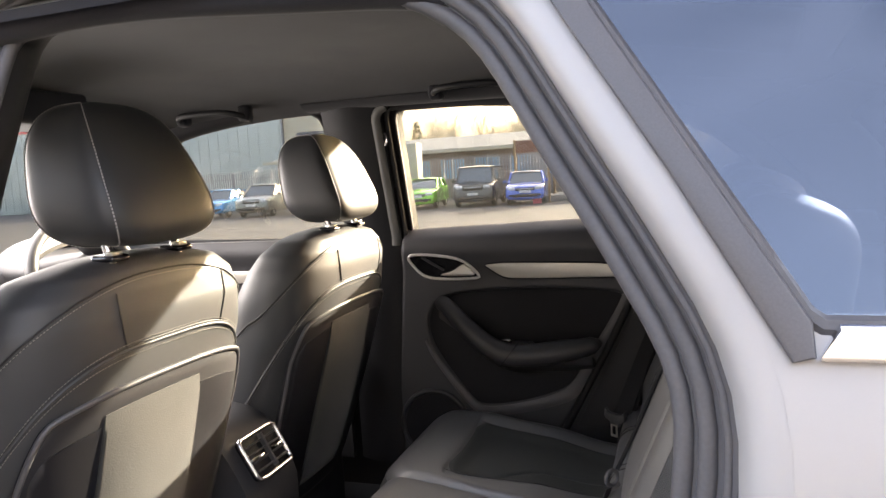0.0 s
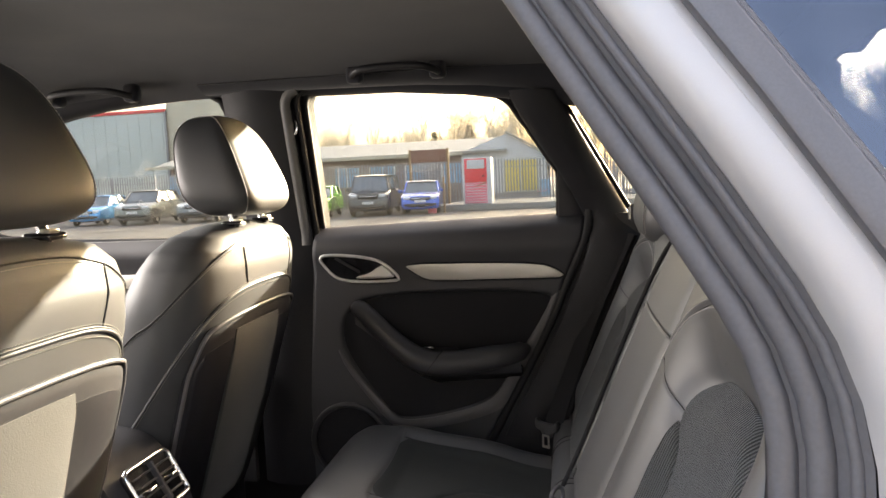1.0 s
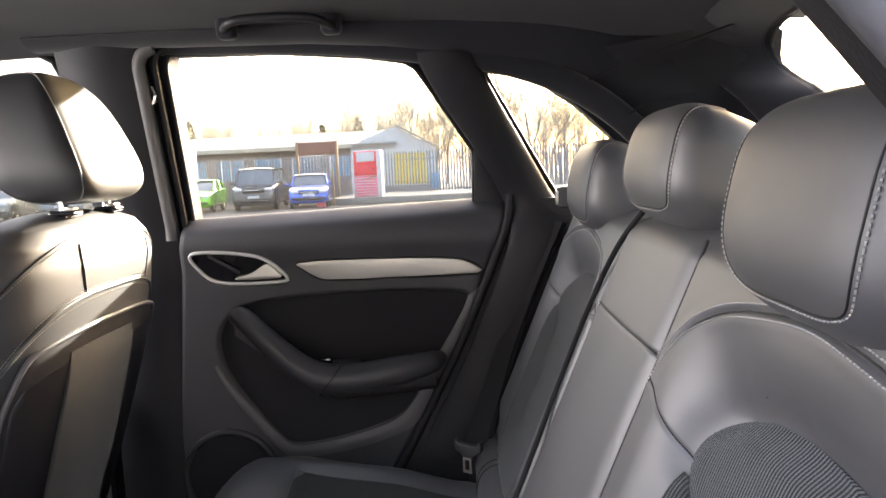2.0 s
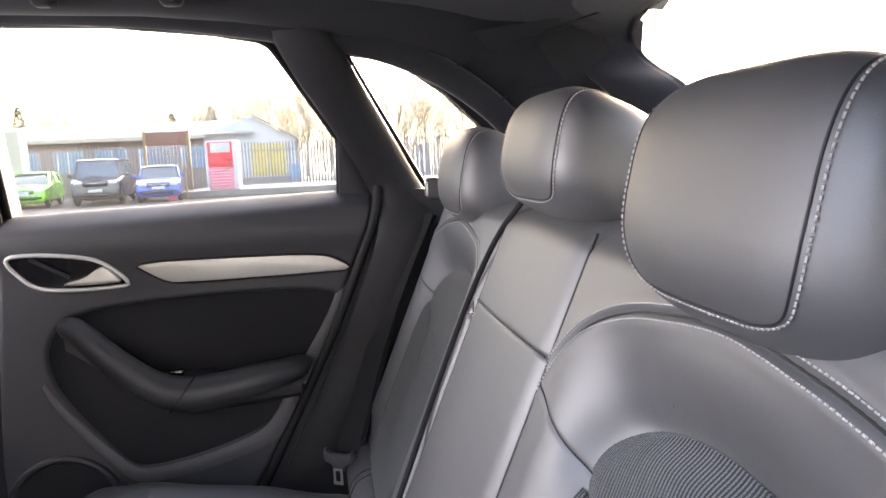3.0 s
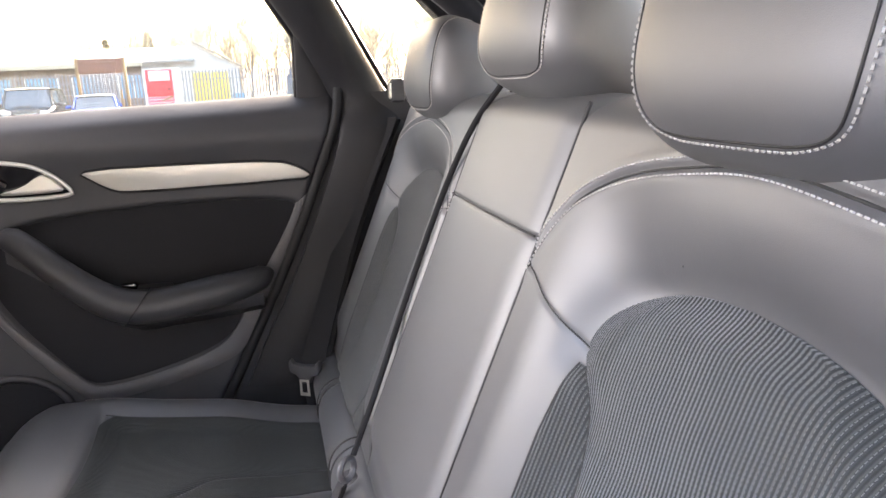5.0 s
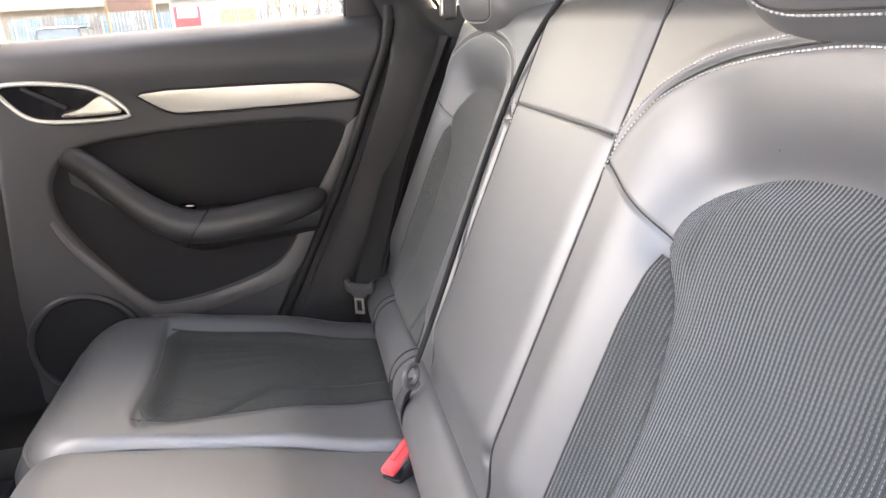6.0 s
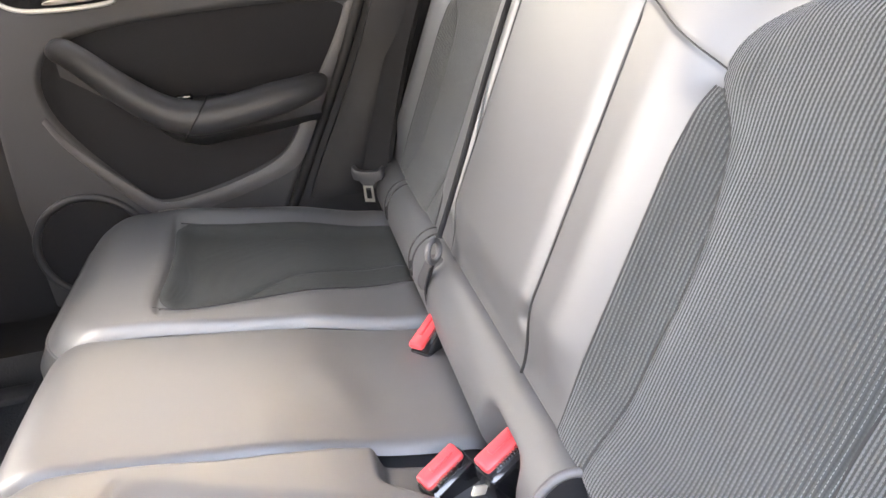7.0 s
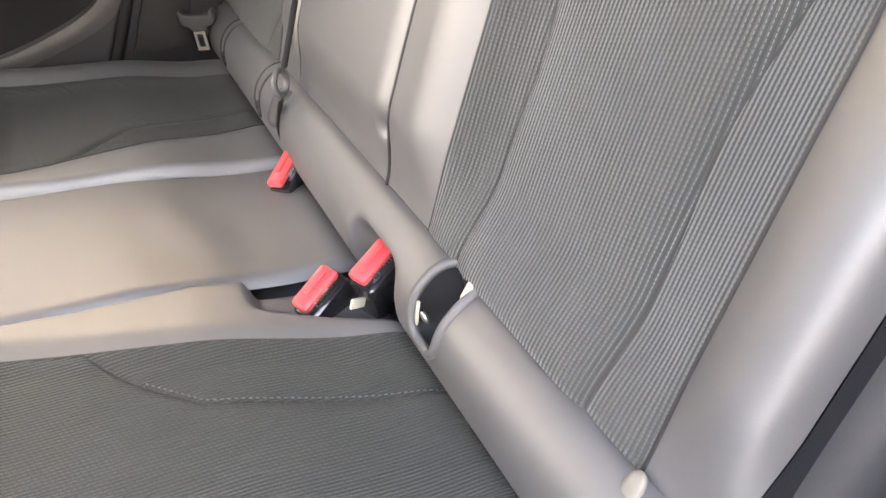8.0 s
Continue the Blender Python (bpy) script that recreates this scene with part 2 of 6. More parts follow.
def part(name, data, material, parent=None, label="", smooth=40, kind=""):
    """data: (verts, faces) in world metres. One mesh object under its thing or part."""
    verts, faces = data
    off = OFFSET[parent] if parent else Vector((0, 0, 0))
    me = bpy.data.meshes.new(name)
    v = np.asarray(verts, float).reshape(-1, 3) - np.array(off)
    me.from_pydata(v.tolist(), [], faces)
    bm = bmesh.new()
    bm.from_mesh(me)
    bmesh.ops.recalc_face_normals(bm, faces=bm.faces)
    bm.to_mesh(me)
    bm.free()
    me.materials.append(material)
    if smooth:
        me.polygons.foreach_set("use_smooth", [True] * len(me.polygons))
        me.set_sharp_from_angle(angle=radians(smooth))
    me.update()
    ob = new(name, me)
    if parent:
        ob.parent = parent
    OFFSET[ob] = off
    return tagged(ob, label, kind=kind)


def structure(name, data, material, label, category, smooth=40):
    ob = part(name, data, material, None, label, smooth)
    return tagged(ob, category=category, kind="structure")


def join(*datas):
    V, F = [], []
    for v, f in datas:
        n = len(V)
        V += [tuple(map(float, p)) for p in v]
        F += [tuple(i + n for i in q) for q in f]
    return V, F


def grid(P, close_u=False, close_v=False):
    """Faces for an array of points (nu, nv, 3)."""
    P = np.asarray(P, float)
    nu, nv = P.shape[:2]
    F = []
    for i in range(nu if close_u else nu - 1):
        for j in range(nv if close_v else nv - 1):
            i2, j2 = (i + 1) % nu, (j + 1) % nv
            F.append((i * nv + j, i2 * nv + j, i2 * nv + j2, i * nv + j2))
    return P.reshape(-1, 3).tolist(), F


def slab(P, thick):
    """A sheet (nu, nv, 3) given thickness by the vector or (nu, nv, 3) offsets thick, closed all round."""
    P = np.asarray(P, float)
    Q = P + np.asarray(thick, float)
    nu, nv = P.shape[:2]
    V, F = grid(P)
    n = nu * nv
    V += Q.reshape(-1, 3).tolist()
    F += [tuple(n + i for i in reversed(f)) for f in list(F)]
    rim = [i * nv for i in range(nu)] + [(nu - 1) * nv + j for j in range(1, nv)] + [i * nv + nv - 1 for i in range(nu - 2, -1, -1)] + list(range(nv - 2, 0, -1))
    for a, b in zip(rim, rim[1:] + rim[:1]):
        F.append((a, b, b + n, a + n))
    return V, F


def resample(pts, step=None, n=None):
    pts = np.asarray(pts, float)
    d = np.r_[0, np.cumsum(np.linalg.norm(np.diff(pts, axis=0), axis=1))]
    n = n or max(2, int(round(d[-1] / step)) + 1)
    t = np.linspace(0, d[-1], n)
    return np.stack([np.interp(t, d, pts[:, k]) for k in range(pts.shape[1])], 1)


def smooth_path(pts, n=40, rounds=3, closed=False):
    """A rounded polyline through or near the points given (Chaikin), evenly spaced."""
    p = np.asarray(pts, float)
    for _ in range(rounds):
        if closed:
            q = np.roll(p, -1, 0)
            p = np.stack([0.75 * p + 0.25 * q, 0.25 * p + 0.75 * q], 1).reshape(-1, p.shape[1])
        else:
            q = np.stack([0.75 * p[:-1] + 0.25 * p[1:], 0.25 * p[:-1] + 0.75 * p[1:]], 1).reshape(-1, p.shape[1])
            p = np.vstack([p[:1], q, p[-1:]])
    if closed:
        p = np.vstack([p, p[:1]])
        return resample(p, n=n + 1)[:-1]
    return resample(p, n=n)


def tube(path, r, sides=8, closed=False, flat=1.0, up=(0, 0, 1), turn=0.0):
    """A swept oval. r: radius, or one for each point; flat: the height of the section to its width."""
    P = np.asarray(path, float)
    n = len(P)
    r = np.broadcast_to(np.asarray(r, float), (n,))
    T = np.gradient(P, axis=0) if not closed else np.roll(P, -1, 0) - np.roll(P, 1, 0)
    T /= np.linalg.norm(T, axis=1)[:, None] + 1e-12
    up = np.broadcast_to(np.asarray(up, float), (n, 3))
    S = np.cross(T, up)
    S /= np.linalg.norm(S, axis=1)[:, None] + 1e-12
    U = np.cross(S, T)
    a = np.linspace(0, 2 * np.pi, sides, endpoint=False) + turn
    ring = P[:, None] + r[:, None, None] * (np.cos(a)[None, :, None] * S[:, None] + flat * np.sin(a)[None, :, None] * U[:, None])
    V, F = grid(ring, close_u=closed, close_v=True)
    if not closed:
        F.append(tuple(range(sides)))
        F.append(tuple(reversed(range((n - 1) * sides, n * sides))))
    return V, F


def rbox(size, centre=(0, 0, 0), r=0.01, n=3, rot=None, bulge=0.0):
    """A box with rounded edges."""
    h = np.array(size, float) / 2
    r = min(r, h.min() * 0.999)
    k = n + 1
    ang = np.linspace(0, np.pi / 2, k)
    V, F = [], []
    # a sphere grid whose octants are pushed apart
    lat = np.r_[-ang[::-1], ang]
    lon = np.concatenate([ang + q * np.pi / 2 for q in range(4)])
    rows = []
    for i, b in enumerate(lat):
        sz = -1 if i < k else 1
        row = []
        for j, l in enumerate(lon):
            q = j // k
            sx = 1 if q in (0, 3) else -1
            sy = 1 if q in (0, 1) else -1
            row.append((sx * (h[0] - r) + r * math.cos(b) * math.cos(l), sy * (h[1] - r) + r * math.cos(b) * math.sin(l), sz * (h[2] - r) + r * math.sin(b)))
        rows.append(row)
    P = np.array(rows)
    V, F = grid(P, close_v=True)
    nv = len(lon)
    F.append(tuple(reversed(range(nv))))
    F.append(tuple(range((len(lat) - 1) * nv, len(lat) * nv)))
    V = np.array(V)
    if rot is not None:
        V = V @ np.array(Euler([radians(q) for q in rot]).to_matrix()).T
    return (V + np.array(centre)).tolist(), F


def prism(outline, depth, to3d, bevel=0.0):
    """An outline (n, 2) given depth: to3d(p, q, d) places a point. bevel narrows the front."""
    o = np.asarray(outline, float)
    n = len(o)
    if bevel:
        e1 = o - np.roll(o, 1, 0)
        e2 = np.roll(o, -1, 0) - o
        nn = np.stack([-(e1 + e2)[:, 1], (e1 + e2)[:, 0]], 1)
        nn /= np.linalg.norm(nn, axis=1)[:, None] + 1e-12
        area = np.sum(o[:, 0] * np.roll(o[:, 1], -1) - o[:, 1] * np.roll(o[:, 0], -1))
        inner = o + nn * bevel * (1 if area > 0 else -1)
        rings = [(o, 0.0), (o, depth - bevel), (o * 0.65 + inner * 0.35, depth - bevel * 0.3), (inner, depth)]
    else:
        rings = [(o, 0.0), (o, depth)]
    V, F = [], []
    for q, d in rings:
        V += [to3d(p[0], p[1], d) for p in q]
    for k in range(len(rings) - 1):
        for i in range(n):
            j = (i + 1) % n
            F.append((k * n + i, k * n + j, (k + 1) * n + j, (k + 1) * n + i))
    F.append(tuple(reversed(range(n))))
    m = (len(rings) - 1) * n
    F.append(tuple(range(m, m + n)))
    return V, F


def plate(outline, holes, to3d, thick, rounds=2, longest=0.12):
    """A flat board with openings that go through it."""
    bm = bmesh.new()
    for loop in (outline, *holes):
        vs = [bm.verts.new((p[0], p[1], 0)) for p in loop]
        for a, b in zip(vs, vs[1:] + vs[:1]):
            bm.edges.new((a, b))
    bmesh.ops.triangle_fill(bm, edges=bm.edges[:], use_beauty=True)
    for _ in range(rounds):
        long = [e for e in bm.edges if e.calc_length() > longest]
        if long:
            bmesh.ops.subdivide_edges(bm, edges=long, cuts=1)
            bmesh.ops.triangulate(bm, faces=bm.faces[:])
    bm.verts.index_update()
    V = [(v.co.x, v.co.y) for v in bm.verts]
    F = [tuple(v.index for v in f.verts) for f in bm.faces]
    E = [tuple(v.index for v in e.verts) for e in bm.edges if len(e.link_faces) == 1]
    bm.free()
    n = len(V)
    W = [to3d(p, q, 0.0) for p, q in V] + [to3d(p, q, thick) for p, q in V]
    F = F + [tuple(i + n for i in reversed(f)) for f in F] + [(a, b, b + n, a + n) for a, b in E]
    return W, F


def superell(W, D, H, e1, e2, nu=28, nv=48, shape=None):
    """A rounded block: points for angles; shape(y, d, s) may bend it. Axes: y across, d forward, s up."""
    eta = np.linspace(-np.pi / 2, np.pi / 2, nu)
    om = np.linspace(-np.pi, np.pi, nv, endpoint=False)
    return np.array([[ell_point(W, D, H, e1, e2, a, b, shape) for b in om] for a in eta])


def ell_point(W, D, H, e1, e2, a, b, shape=None):
    def c(x, e):
        return math.copysign(abs(math.cos(x)) ** e, math.cos(x))

    def s(x, e):
        return math.copysign(abs(math.sin(x)) ** e, math.sin(x))
    p = (W * c(a, e1) * s(b, e2), D * c(a, e1) * c(b, e2), H * s(a, e1))
    return shape(*p) if shape else p


def stitches(path, normal, pitch=0.0045, length=0.0032, width=0.0011, height=0.0007):
    """A row of single thread stitches along a path."""
    q = resample(path, step=pitch)
    nrm = np.broadcast_to(np.asarray(normal, float), q.shape) if np.ndim(normal) == 1 else resample(normal, n=len(q))
    T = np.gradient(q, axis=0)
    T /= np.linalg.norm(T, axis=1)[:, None] + 1e-12
    S = np.cross(T, nrm)
    S /= np.linalg.norm(S, axis=1)[:, None] + 1e-12
    V, F = [], []
    for p, t, s, n in zip(q, T, S, nrm):
        b = len(V)
        for k, (l, h) in enumerate(((-0.5, -0.4), (-0.3, 1), (0.3, 1), (0.5, -0.4))):
            for w in (-0.5, 0.5):
                V.append(tuple(p + t * l * length + n * h * height + s * w * width))
        F += [(b, b + 2, b + 3, b + 1), (b + 2, b + 4, b + 5, b + 3), (b + 4, b + 6, b + 7, b + 5), (b, b + 6, b + 4, b + 2), (b + 1, b + 3, b + 5, b + 7)]
    return V, F


def seg_dist(X, Y, line):
    """Distance of the points of two arrays from a polyline."""
    best = np.full(X.shape, 9.0)
    for (x0, y0), (x1, y1) in zip(line[:-1], line[1:]):
        dx, dy = x1 - x0, y1 - y0
        t = np.clip(((X - x0) * dx + (Y - y0) * dy) / (dx * dx + dy * dy + 1e-12), 0, 1)
        best = np.minimum(best, np.hypot(X - x0 - t * dx, Y - y0 - t * dy))
    return best


def inside(X, Y, poly):
    poly = np.asarray(poly, float)
    r = np.zeros(X.shape, bool)
    for (x0, y0), (x1, y1) in zip(poly, np.roll(poly, -1, 0)):
        hit = (y0 > Y) != (y1 > Y)
        r ^= hit & (X < (x1 - x0) * (Y - y0) / (y1 - y0 + 1e-15) + x0)
    return r


# ---- the car's shell ----
def y_far(z):
    """Inner side of the far flank, leaning inwards above the belt line."""
    return 0.735 - 0.30 * max(0.0, z - 1.12)


def y_near(z):
    """Outer skin of the near flank."""
    return -0.7755 + 0.12 * (z - 1.1) + 0.25 * 0.03 * math.log1p(math.exp((z - 1.1) / 0.03))


DOOR_WINDOW = [(-0.262, 1.122), (-0.256, 1.46), (-0.245, 1.482), (-0.03, 1.478), (0.15, 1.462), (0.235, 1.448), (0.262, 1.432), (0.32, 1.345), (0.378, 1.255), (0.374, 1.141)]
FRONT_WINDOW = [(-0.465, 1.105), (-0.465, 1.455), (-0.495, 1.497), (-0.60, 1.503), (-0.80, 1.490), (-1.03, 1.450), (-1.22, 1.30), (-1.42, 1.12)]
QUARTER = [(0.398, 1.422), (0.455, 1.415), (0.523, 1.394), (0.601, 1.344), (0.669, 1.283), (0.75, 1.20), (0.735, 1.165), (0.56, 1.146)]
SIDE = [(-1.75, 0.30), (1.30, 0.30), (1.20, 1.10), (0.965, 1.50), (0.60, 1.545), (0.0, 1.56), (-0.75, 1.535), (-1.12, 1.46), (-1.55, 1.16), (-1.75, 1.10)]

structure("wall_right", plate(SIDE, [DOOR_WINDOW, FRONT_WINDOW, QUARTER], lambda x, z, d: (x, y_far(z) + 0.012 + d, z), 0.06), PILLAR, "black inner flank of the car with window openings", "car body")


def roof_z(x, y):
    crown = 1.572 - 0.05 * max(0.0, x - 0.2) ** 1.5 - 0.10 * max(0.0, -0.5 - x) ** 1.4
    return crown - 0.085 * (abs(y) / 0.62) ** 3.2


xs = np.linspace(-1.05, 0.94, 50)
ys = np.linspace(-0.62, 0.62, 41)
lining = np.array([[(x, y, roof_z(x, y)) for y in ys] for x in xs])
structure("ceiling", slab(lining, (0, 0, 0.012)), HEADLINER, "dark grey cloth headliner of the car", "headliner", 60)
roof = np.array([[(x, y * 1.06, roof_z(x, y) + 0.045) for y in ys] for x in np.linspace(-1.12, 1.06, 50)])
structure("roof", slab(roof, (0, 0, 0.012)), SILVER, "silver painted steel roof of the car", "car roof", 60)
structure("floor", rbox((3.0, 1.46, 0.06), (-0.35, 0, 0.30), 0.02), CARPET, "black carpeted car floor", "car floor")

# rear hatch: a sloping wall with its window
def hatch(y, z, d):
    """The tailgate: sloping down to the waist, nearly upright below it."""
    return (0.94 + (1.49 - max(z, 1.10)) * 0.6 + 0.08 * max(0.0, 1.10 - z) + d, y, z)


HATCH_HALF = [(0.44, 1.13), (0.47, 1.20), (0.515, 1.28), (0.558, 1.340), (0.618, 1.374), (0.652, 1.405), (0.646, 1.442), (0.58, 1.467), (0.45, 1.479), (0.20, 1.486)]
HATCH_WINDOW = smooth_path(HATCH_HALF + [(-y, z) for y, z in HATCH_HALF[::-1]], 140, 3, True)
structure("wall_rear", plate([(-0.78, 0.3), (0.78, 0.3), (0.78, 1.1), (0.66, 1.56), (-0.66, 1.56), (-0.78, 1.1)], [HATCH_WINDOW.tolist()], hatch, 0.022), PLASTIC, "black trimmed tailgate with a wide window", "tailgate")
structure("window_rear", prism(HATCH_WINDOW, 0.004, lambda y, z, d: hatch(y, z, d + 0.010)), CLEAR, "clear rear window glass", "car window").visible_shadow = False
hw_c = np.array([0.0, 1.31])
rows = []
for k, d in ((0.0, 0.018), (0.0, 0.0), (0.006, -0.030), (0.016, -0.060), (0.030, -0.088), (0.048, -0.108), (0.068, -0.118), (0.088, -0.112), (0.10, -0.095)):
    ring = []
    for y, z in HATCH_WINDOW:
        v = np.array([y, z]) - hw_c
        u = v / np.hypot(*v) * np.array([1.0, 0.55])
        p = np.array([y, z]) + u * k
        ring.append(hatch(float(p[0]), min(float(p[1]), 1.54), d))
    rows.append(ring)
structure("trim_rear", grid(np.array(rows), close_v=True), HEADLINER, "broad dark padded surround of the rear window", "window trim", 80)

# padded pillar between the far side window and the rear window
inner_edge = smooth_path([(0.60, 1.445), (0.68, 1.375), (0.76, 1.285), (0.84, 1.19), (0.90, 1.08)], 30)
outer_edge = smooth_path([(0.60, 1.475), (0.70, 1.445), (0.705, 1.395), (0.665, 1.35), (0.60, 1.28), (0.56, 1.18)], 30)
P = []
for (x, z), (yb, zb) in zip(inner_edge, outer_edge):
    a, b = np.array([x, y_far(z) - 0.006, z]), np.array(hatch(yb, zb, -0.10))
    P.append([tuple(a * (1 - t) + b * t - np.array([0.3, 0.9, 0.1]) * 0.012 * math.sin(math.pi * t)) for t in np.linspace(0, 1, 16)])
structure("trim_pillar_back", slab(np.array(P), (0.008, 0.010, 0)), HEADLINER, "dark padded pillar lining beside the rear window", "pillar trim", 80)

# the front: bulkhead, dashboard, windscreen frame
structure("wall_front", plate([(-0.8, 0.3), (0.8, 0.3), (0.8, 1.08), (-0.8, 1.08)], [], lambda y, z, d: (-1.70 - d, y, z), 0.05), PLASTIC, "black front bulkhead", "bulkhead")
SCREEN = np.array([[(-1.62 + 0.56 * t, y * (0.70 - 0.14 * t), 1.10 + 0.385 * t + 0.02 * t * (1 - t)) for y in np.linspace(-1, 1, 21)] for t in np.linspace(0, 1, 15)])
structure("window_front", slab(SCREEN, (-0.004, 0, 0.004)), CLEAR, "clear windscreen glass", "windscreen").visible_shadow = False
for sgn in (-1, 1):
    p = smooth_path([(-1.66, 0.735 * sgn, 1.08), (-1.42, 0.70 * sgn, 1.23), (-1.15, 0.645 * sgn, 1.40), (-1.0, 0.60 * sgn, 1.475), (-0.7, 0.60 * sgn, 1.515)], 24)
    structure("trim_front", tube(p, 0.045, 10, False, 0.8), PILLAR, "dark grey windscreen pillar trim", "pillar trim")
p = smooth_path([(-1.01, -0.62, 1.47), (-1.05, -0.3, 1.497), (-1.06, 0, 1.502), (-1.05, 0.3, 1.497), (-1.01, 0.62, 1.47)], 24)
structure("trim_header", tube(p, 0.04, 10, False, 0.5), HEADLINER, "dark header over the windscreen", "header trim")

# near flank: front door closed, rear opening, quarter panel
OPENING = [(-0.30, 0.42), (-0.285, 1.10), (-0.275, 1.46), (-0.24, 1.518), (-0.10, 1.528), (0.10, 1.518), (0.22, 1.503), (0.30, 1.480), (0.352, 1.444), (0.383, 1.407), (0.414, 1.356), (0.447, 1.302), (0.480, 1.250), (0.507, 1.204), (0.525, 1.173), (0.537, 1.143), (0.543, 1.108), (0.542, 1.07), (0.536, 1.02), (0.523, 0.96), (0.49, 0.84), (0.44, 0.72), (0.36, 0.60), (0.27, 0.46), (0.20, 0.42)]
NEAR_QUARTER = [(0.418, 1.455), (0.60, 1.430), (0.74, 1.370), (0.85, 1.29), (0.88, 1.22), (0.87, 1.176), (0.588, 1.176)]
NEAR_SIDE = [(-1.75, 0.30), (1.30, 0.30), (1.24, 1.10), (1.02, 1.50), (0.60, 1.56), (0.0, 1.575), (-0.75, 1.55), (-1.12, 1.48), (-1.55, 1.18), (-1.75, 1.12)]
open_s = smooth_path(OPENING, 110, 2, True)


def inset(poly, k):
    o = np.asarray(poly, float)
    t = np.roll(o, -1, 0) - np.roll(o, 1, 0)
    n = np.stack([-t[:, 1], t[:, 0]], 1)
    n /= np.linalg.norm(n, axis=1)[:, None] + 1e-12
    area = np.sum(o[:, 0] * np.roll(o[:, 1], -1) - o[:, 1] * np.roll(o[:, 0], -1))
    return o + n * k * (1 if area > 0 else -1)


def near_skin(x, z, d, turn=0.0):
    """The pressed panel: a soft shoulder under the window, a flare to the wheel arch; turn: how far the edge of the doorway is folded in."""
    bulge = 0.008 * math.exp(-((z - 1.02) / 0.10) ** 2) + 0.04 * float(ss(0.55, 1.1, x)) * float(ss(1.08, 0.7, z))
    return (x, y_near(z) - bulge + 0.022 * turn + d, z)


flange = np.array([[near_skin(x, z, 0.0, math.exp(-k / 0.0075)) for x, z in inset(open_s, -k)] for k in (0.03, 0.024, 0.019, 0.015, 0.012, 0.009, 0.0065, 0.0045, 0.003, 0.0015, 0.0)])
panel = plate(NEAR_SIDE, [inset(open_s, -0.03).tolist(), NEAR_QUARTER, FRONT_WINDOW], near_skin, 0.05, 4, 0.07)
structure("wall_left", join(panel, grid(flange, close_v=True)), SILVER, "silver painted car flank round an open rear doorway", "car body", 50)


def near_line(x, z, d=0.0):
    return (x, y_near(z) + d, z)


# the doorway's return and its rubber weatherstrip
rings = [(0.0, 0.020), (0.006, 0.029), (0.013, 0.038), (0.023, 0.044), (0.036, 0.050)]
jamb = np.array([[near_line(x, z, d) for x, z in inset(open_s, k)] for k, d in rings])
seal = thing("door_seal", (0.5, -0.70, 1.0), "black rubber weatherstrip round the open rear doorway", "door seal")
part("carrier", grid(jamb, close_v=True), RUBBER, seal)
for nm, k, d, r in (("outer_bead", 0.0050, 0.0275, 0.0036), ("main_bead", 0.0175, 0.0405, 0.0074), ("inner_lip", 0.0335, 0.0500, 0.0078)):
    part(nm, tube([near_line(x, z, d) for x, z in inset(open_s, k)], r, 10, True, 1.0, (0, 1, 0)), RUBBER, seal, smooth=70)
inner = np.array([[near_line(x, z, d) for x, z in inset(open_s, k)] for k, d in ((0.038, 0.052), (0.036, 0.075), (0.022, 0.10), (0.0, 0.12))])
structure("trim_doorway", grid(inner, close_v=True), PILLAR, "dark plastic lining of the rear doorway", "door trim", 60)

# near quarter glass with black frame and a bright strip under it
qw = thing("quarter_window", (0.65, -0.72, 1.18), "tinted rear quarter window in a black frame", "car window")
nq = np.array(NEAR_QUARTER)
part("pane", prism(inset(nq, -0.012), 0.004, lambda x, z, d: near_line(x, z, 0.012 - d)), TINTED, qw, "dark tinted glass")
qa = np.array([near_line(x, z, 0.004) for x, z in smooth_path(resample(np.vstack([nq, nq[:1]]), n=60)[:-1], 90, 1, True)])
part("rubber_surround", tube(qa, 0.008, 8, True, 1.0, (0, 1, 0)), RUBBER, qw)
front_bar = [(0.393, 1.458), (0.422, 1.458), (0.453, 1.402), (0.524, 1.285), (0.587, 1.182), (0.588, 1.160), (0.574, 1.157), (0.500, 1.284), (0.426, 1.402)]
part("pillar_cover", prism(front_bar, 0.012, lambda x, z, d: near_line(x, z, 0.002 - d), 0.003), PILLAR_OUT, qw, "satin black pillar cover")
strip = [(0.590, 1.158), (0.602, 1.180), (1.02, 1.180), (1.03, 1.158)]
part("trim_strip", prism(strip, 0.012, lambda x, z, d: near_line(x, z, 0.002 - d), 0.003), CHROME, qw, "bright metal waist strip")
hood = thing("luggage_cover", (0.95, 0, 0.95), "black luggage cover behind the rear seats", "parcel shelf")
part("board", rbox((0.36, 1.30, 0.02), (0.90, 0, 1.06), 0.008), PLASTIC, hood)

# side linings beside the rear seat
HI_Z, HI_X = [0.36, 0.42, 0.52, 0.64, 0.86, 1.03, 1.10, 1.16], [0.07, 0.10, 0.16, 0.225, 0.340, 0.412, 0.441, 0.449]
for sgn, nm in ((1, "lining_right"), (-1, "lining_left")):
    rows = []
    for z in np.linspace(0.36, 1.15, 44):
        x0 = float(np.interp(z, HI_Z, HI_X)) + 0.014 if sgn > 0 else 0.56
        rows.append([(x0 + (1.08 - x0) * t, sgn * (0.694 - 0.016 * float(ss(0, 0.04, t)) - 0.03 * float(ss(0.1, 0.6, t))), z) for t in np.r_[0, 0.01, 0.02, 0.04, np.linspace(0.08, 1, 20)]])
    structure(nm, slab(np.array(rows), (0, 0.03 * sgn, 0)), LINING if sgn > 0 else PILLAR, "black moulded lining beside the rear seat", "side lining", 60)

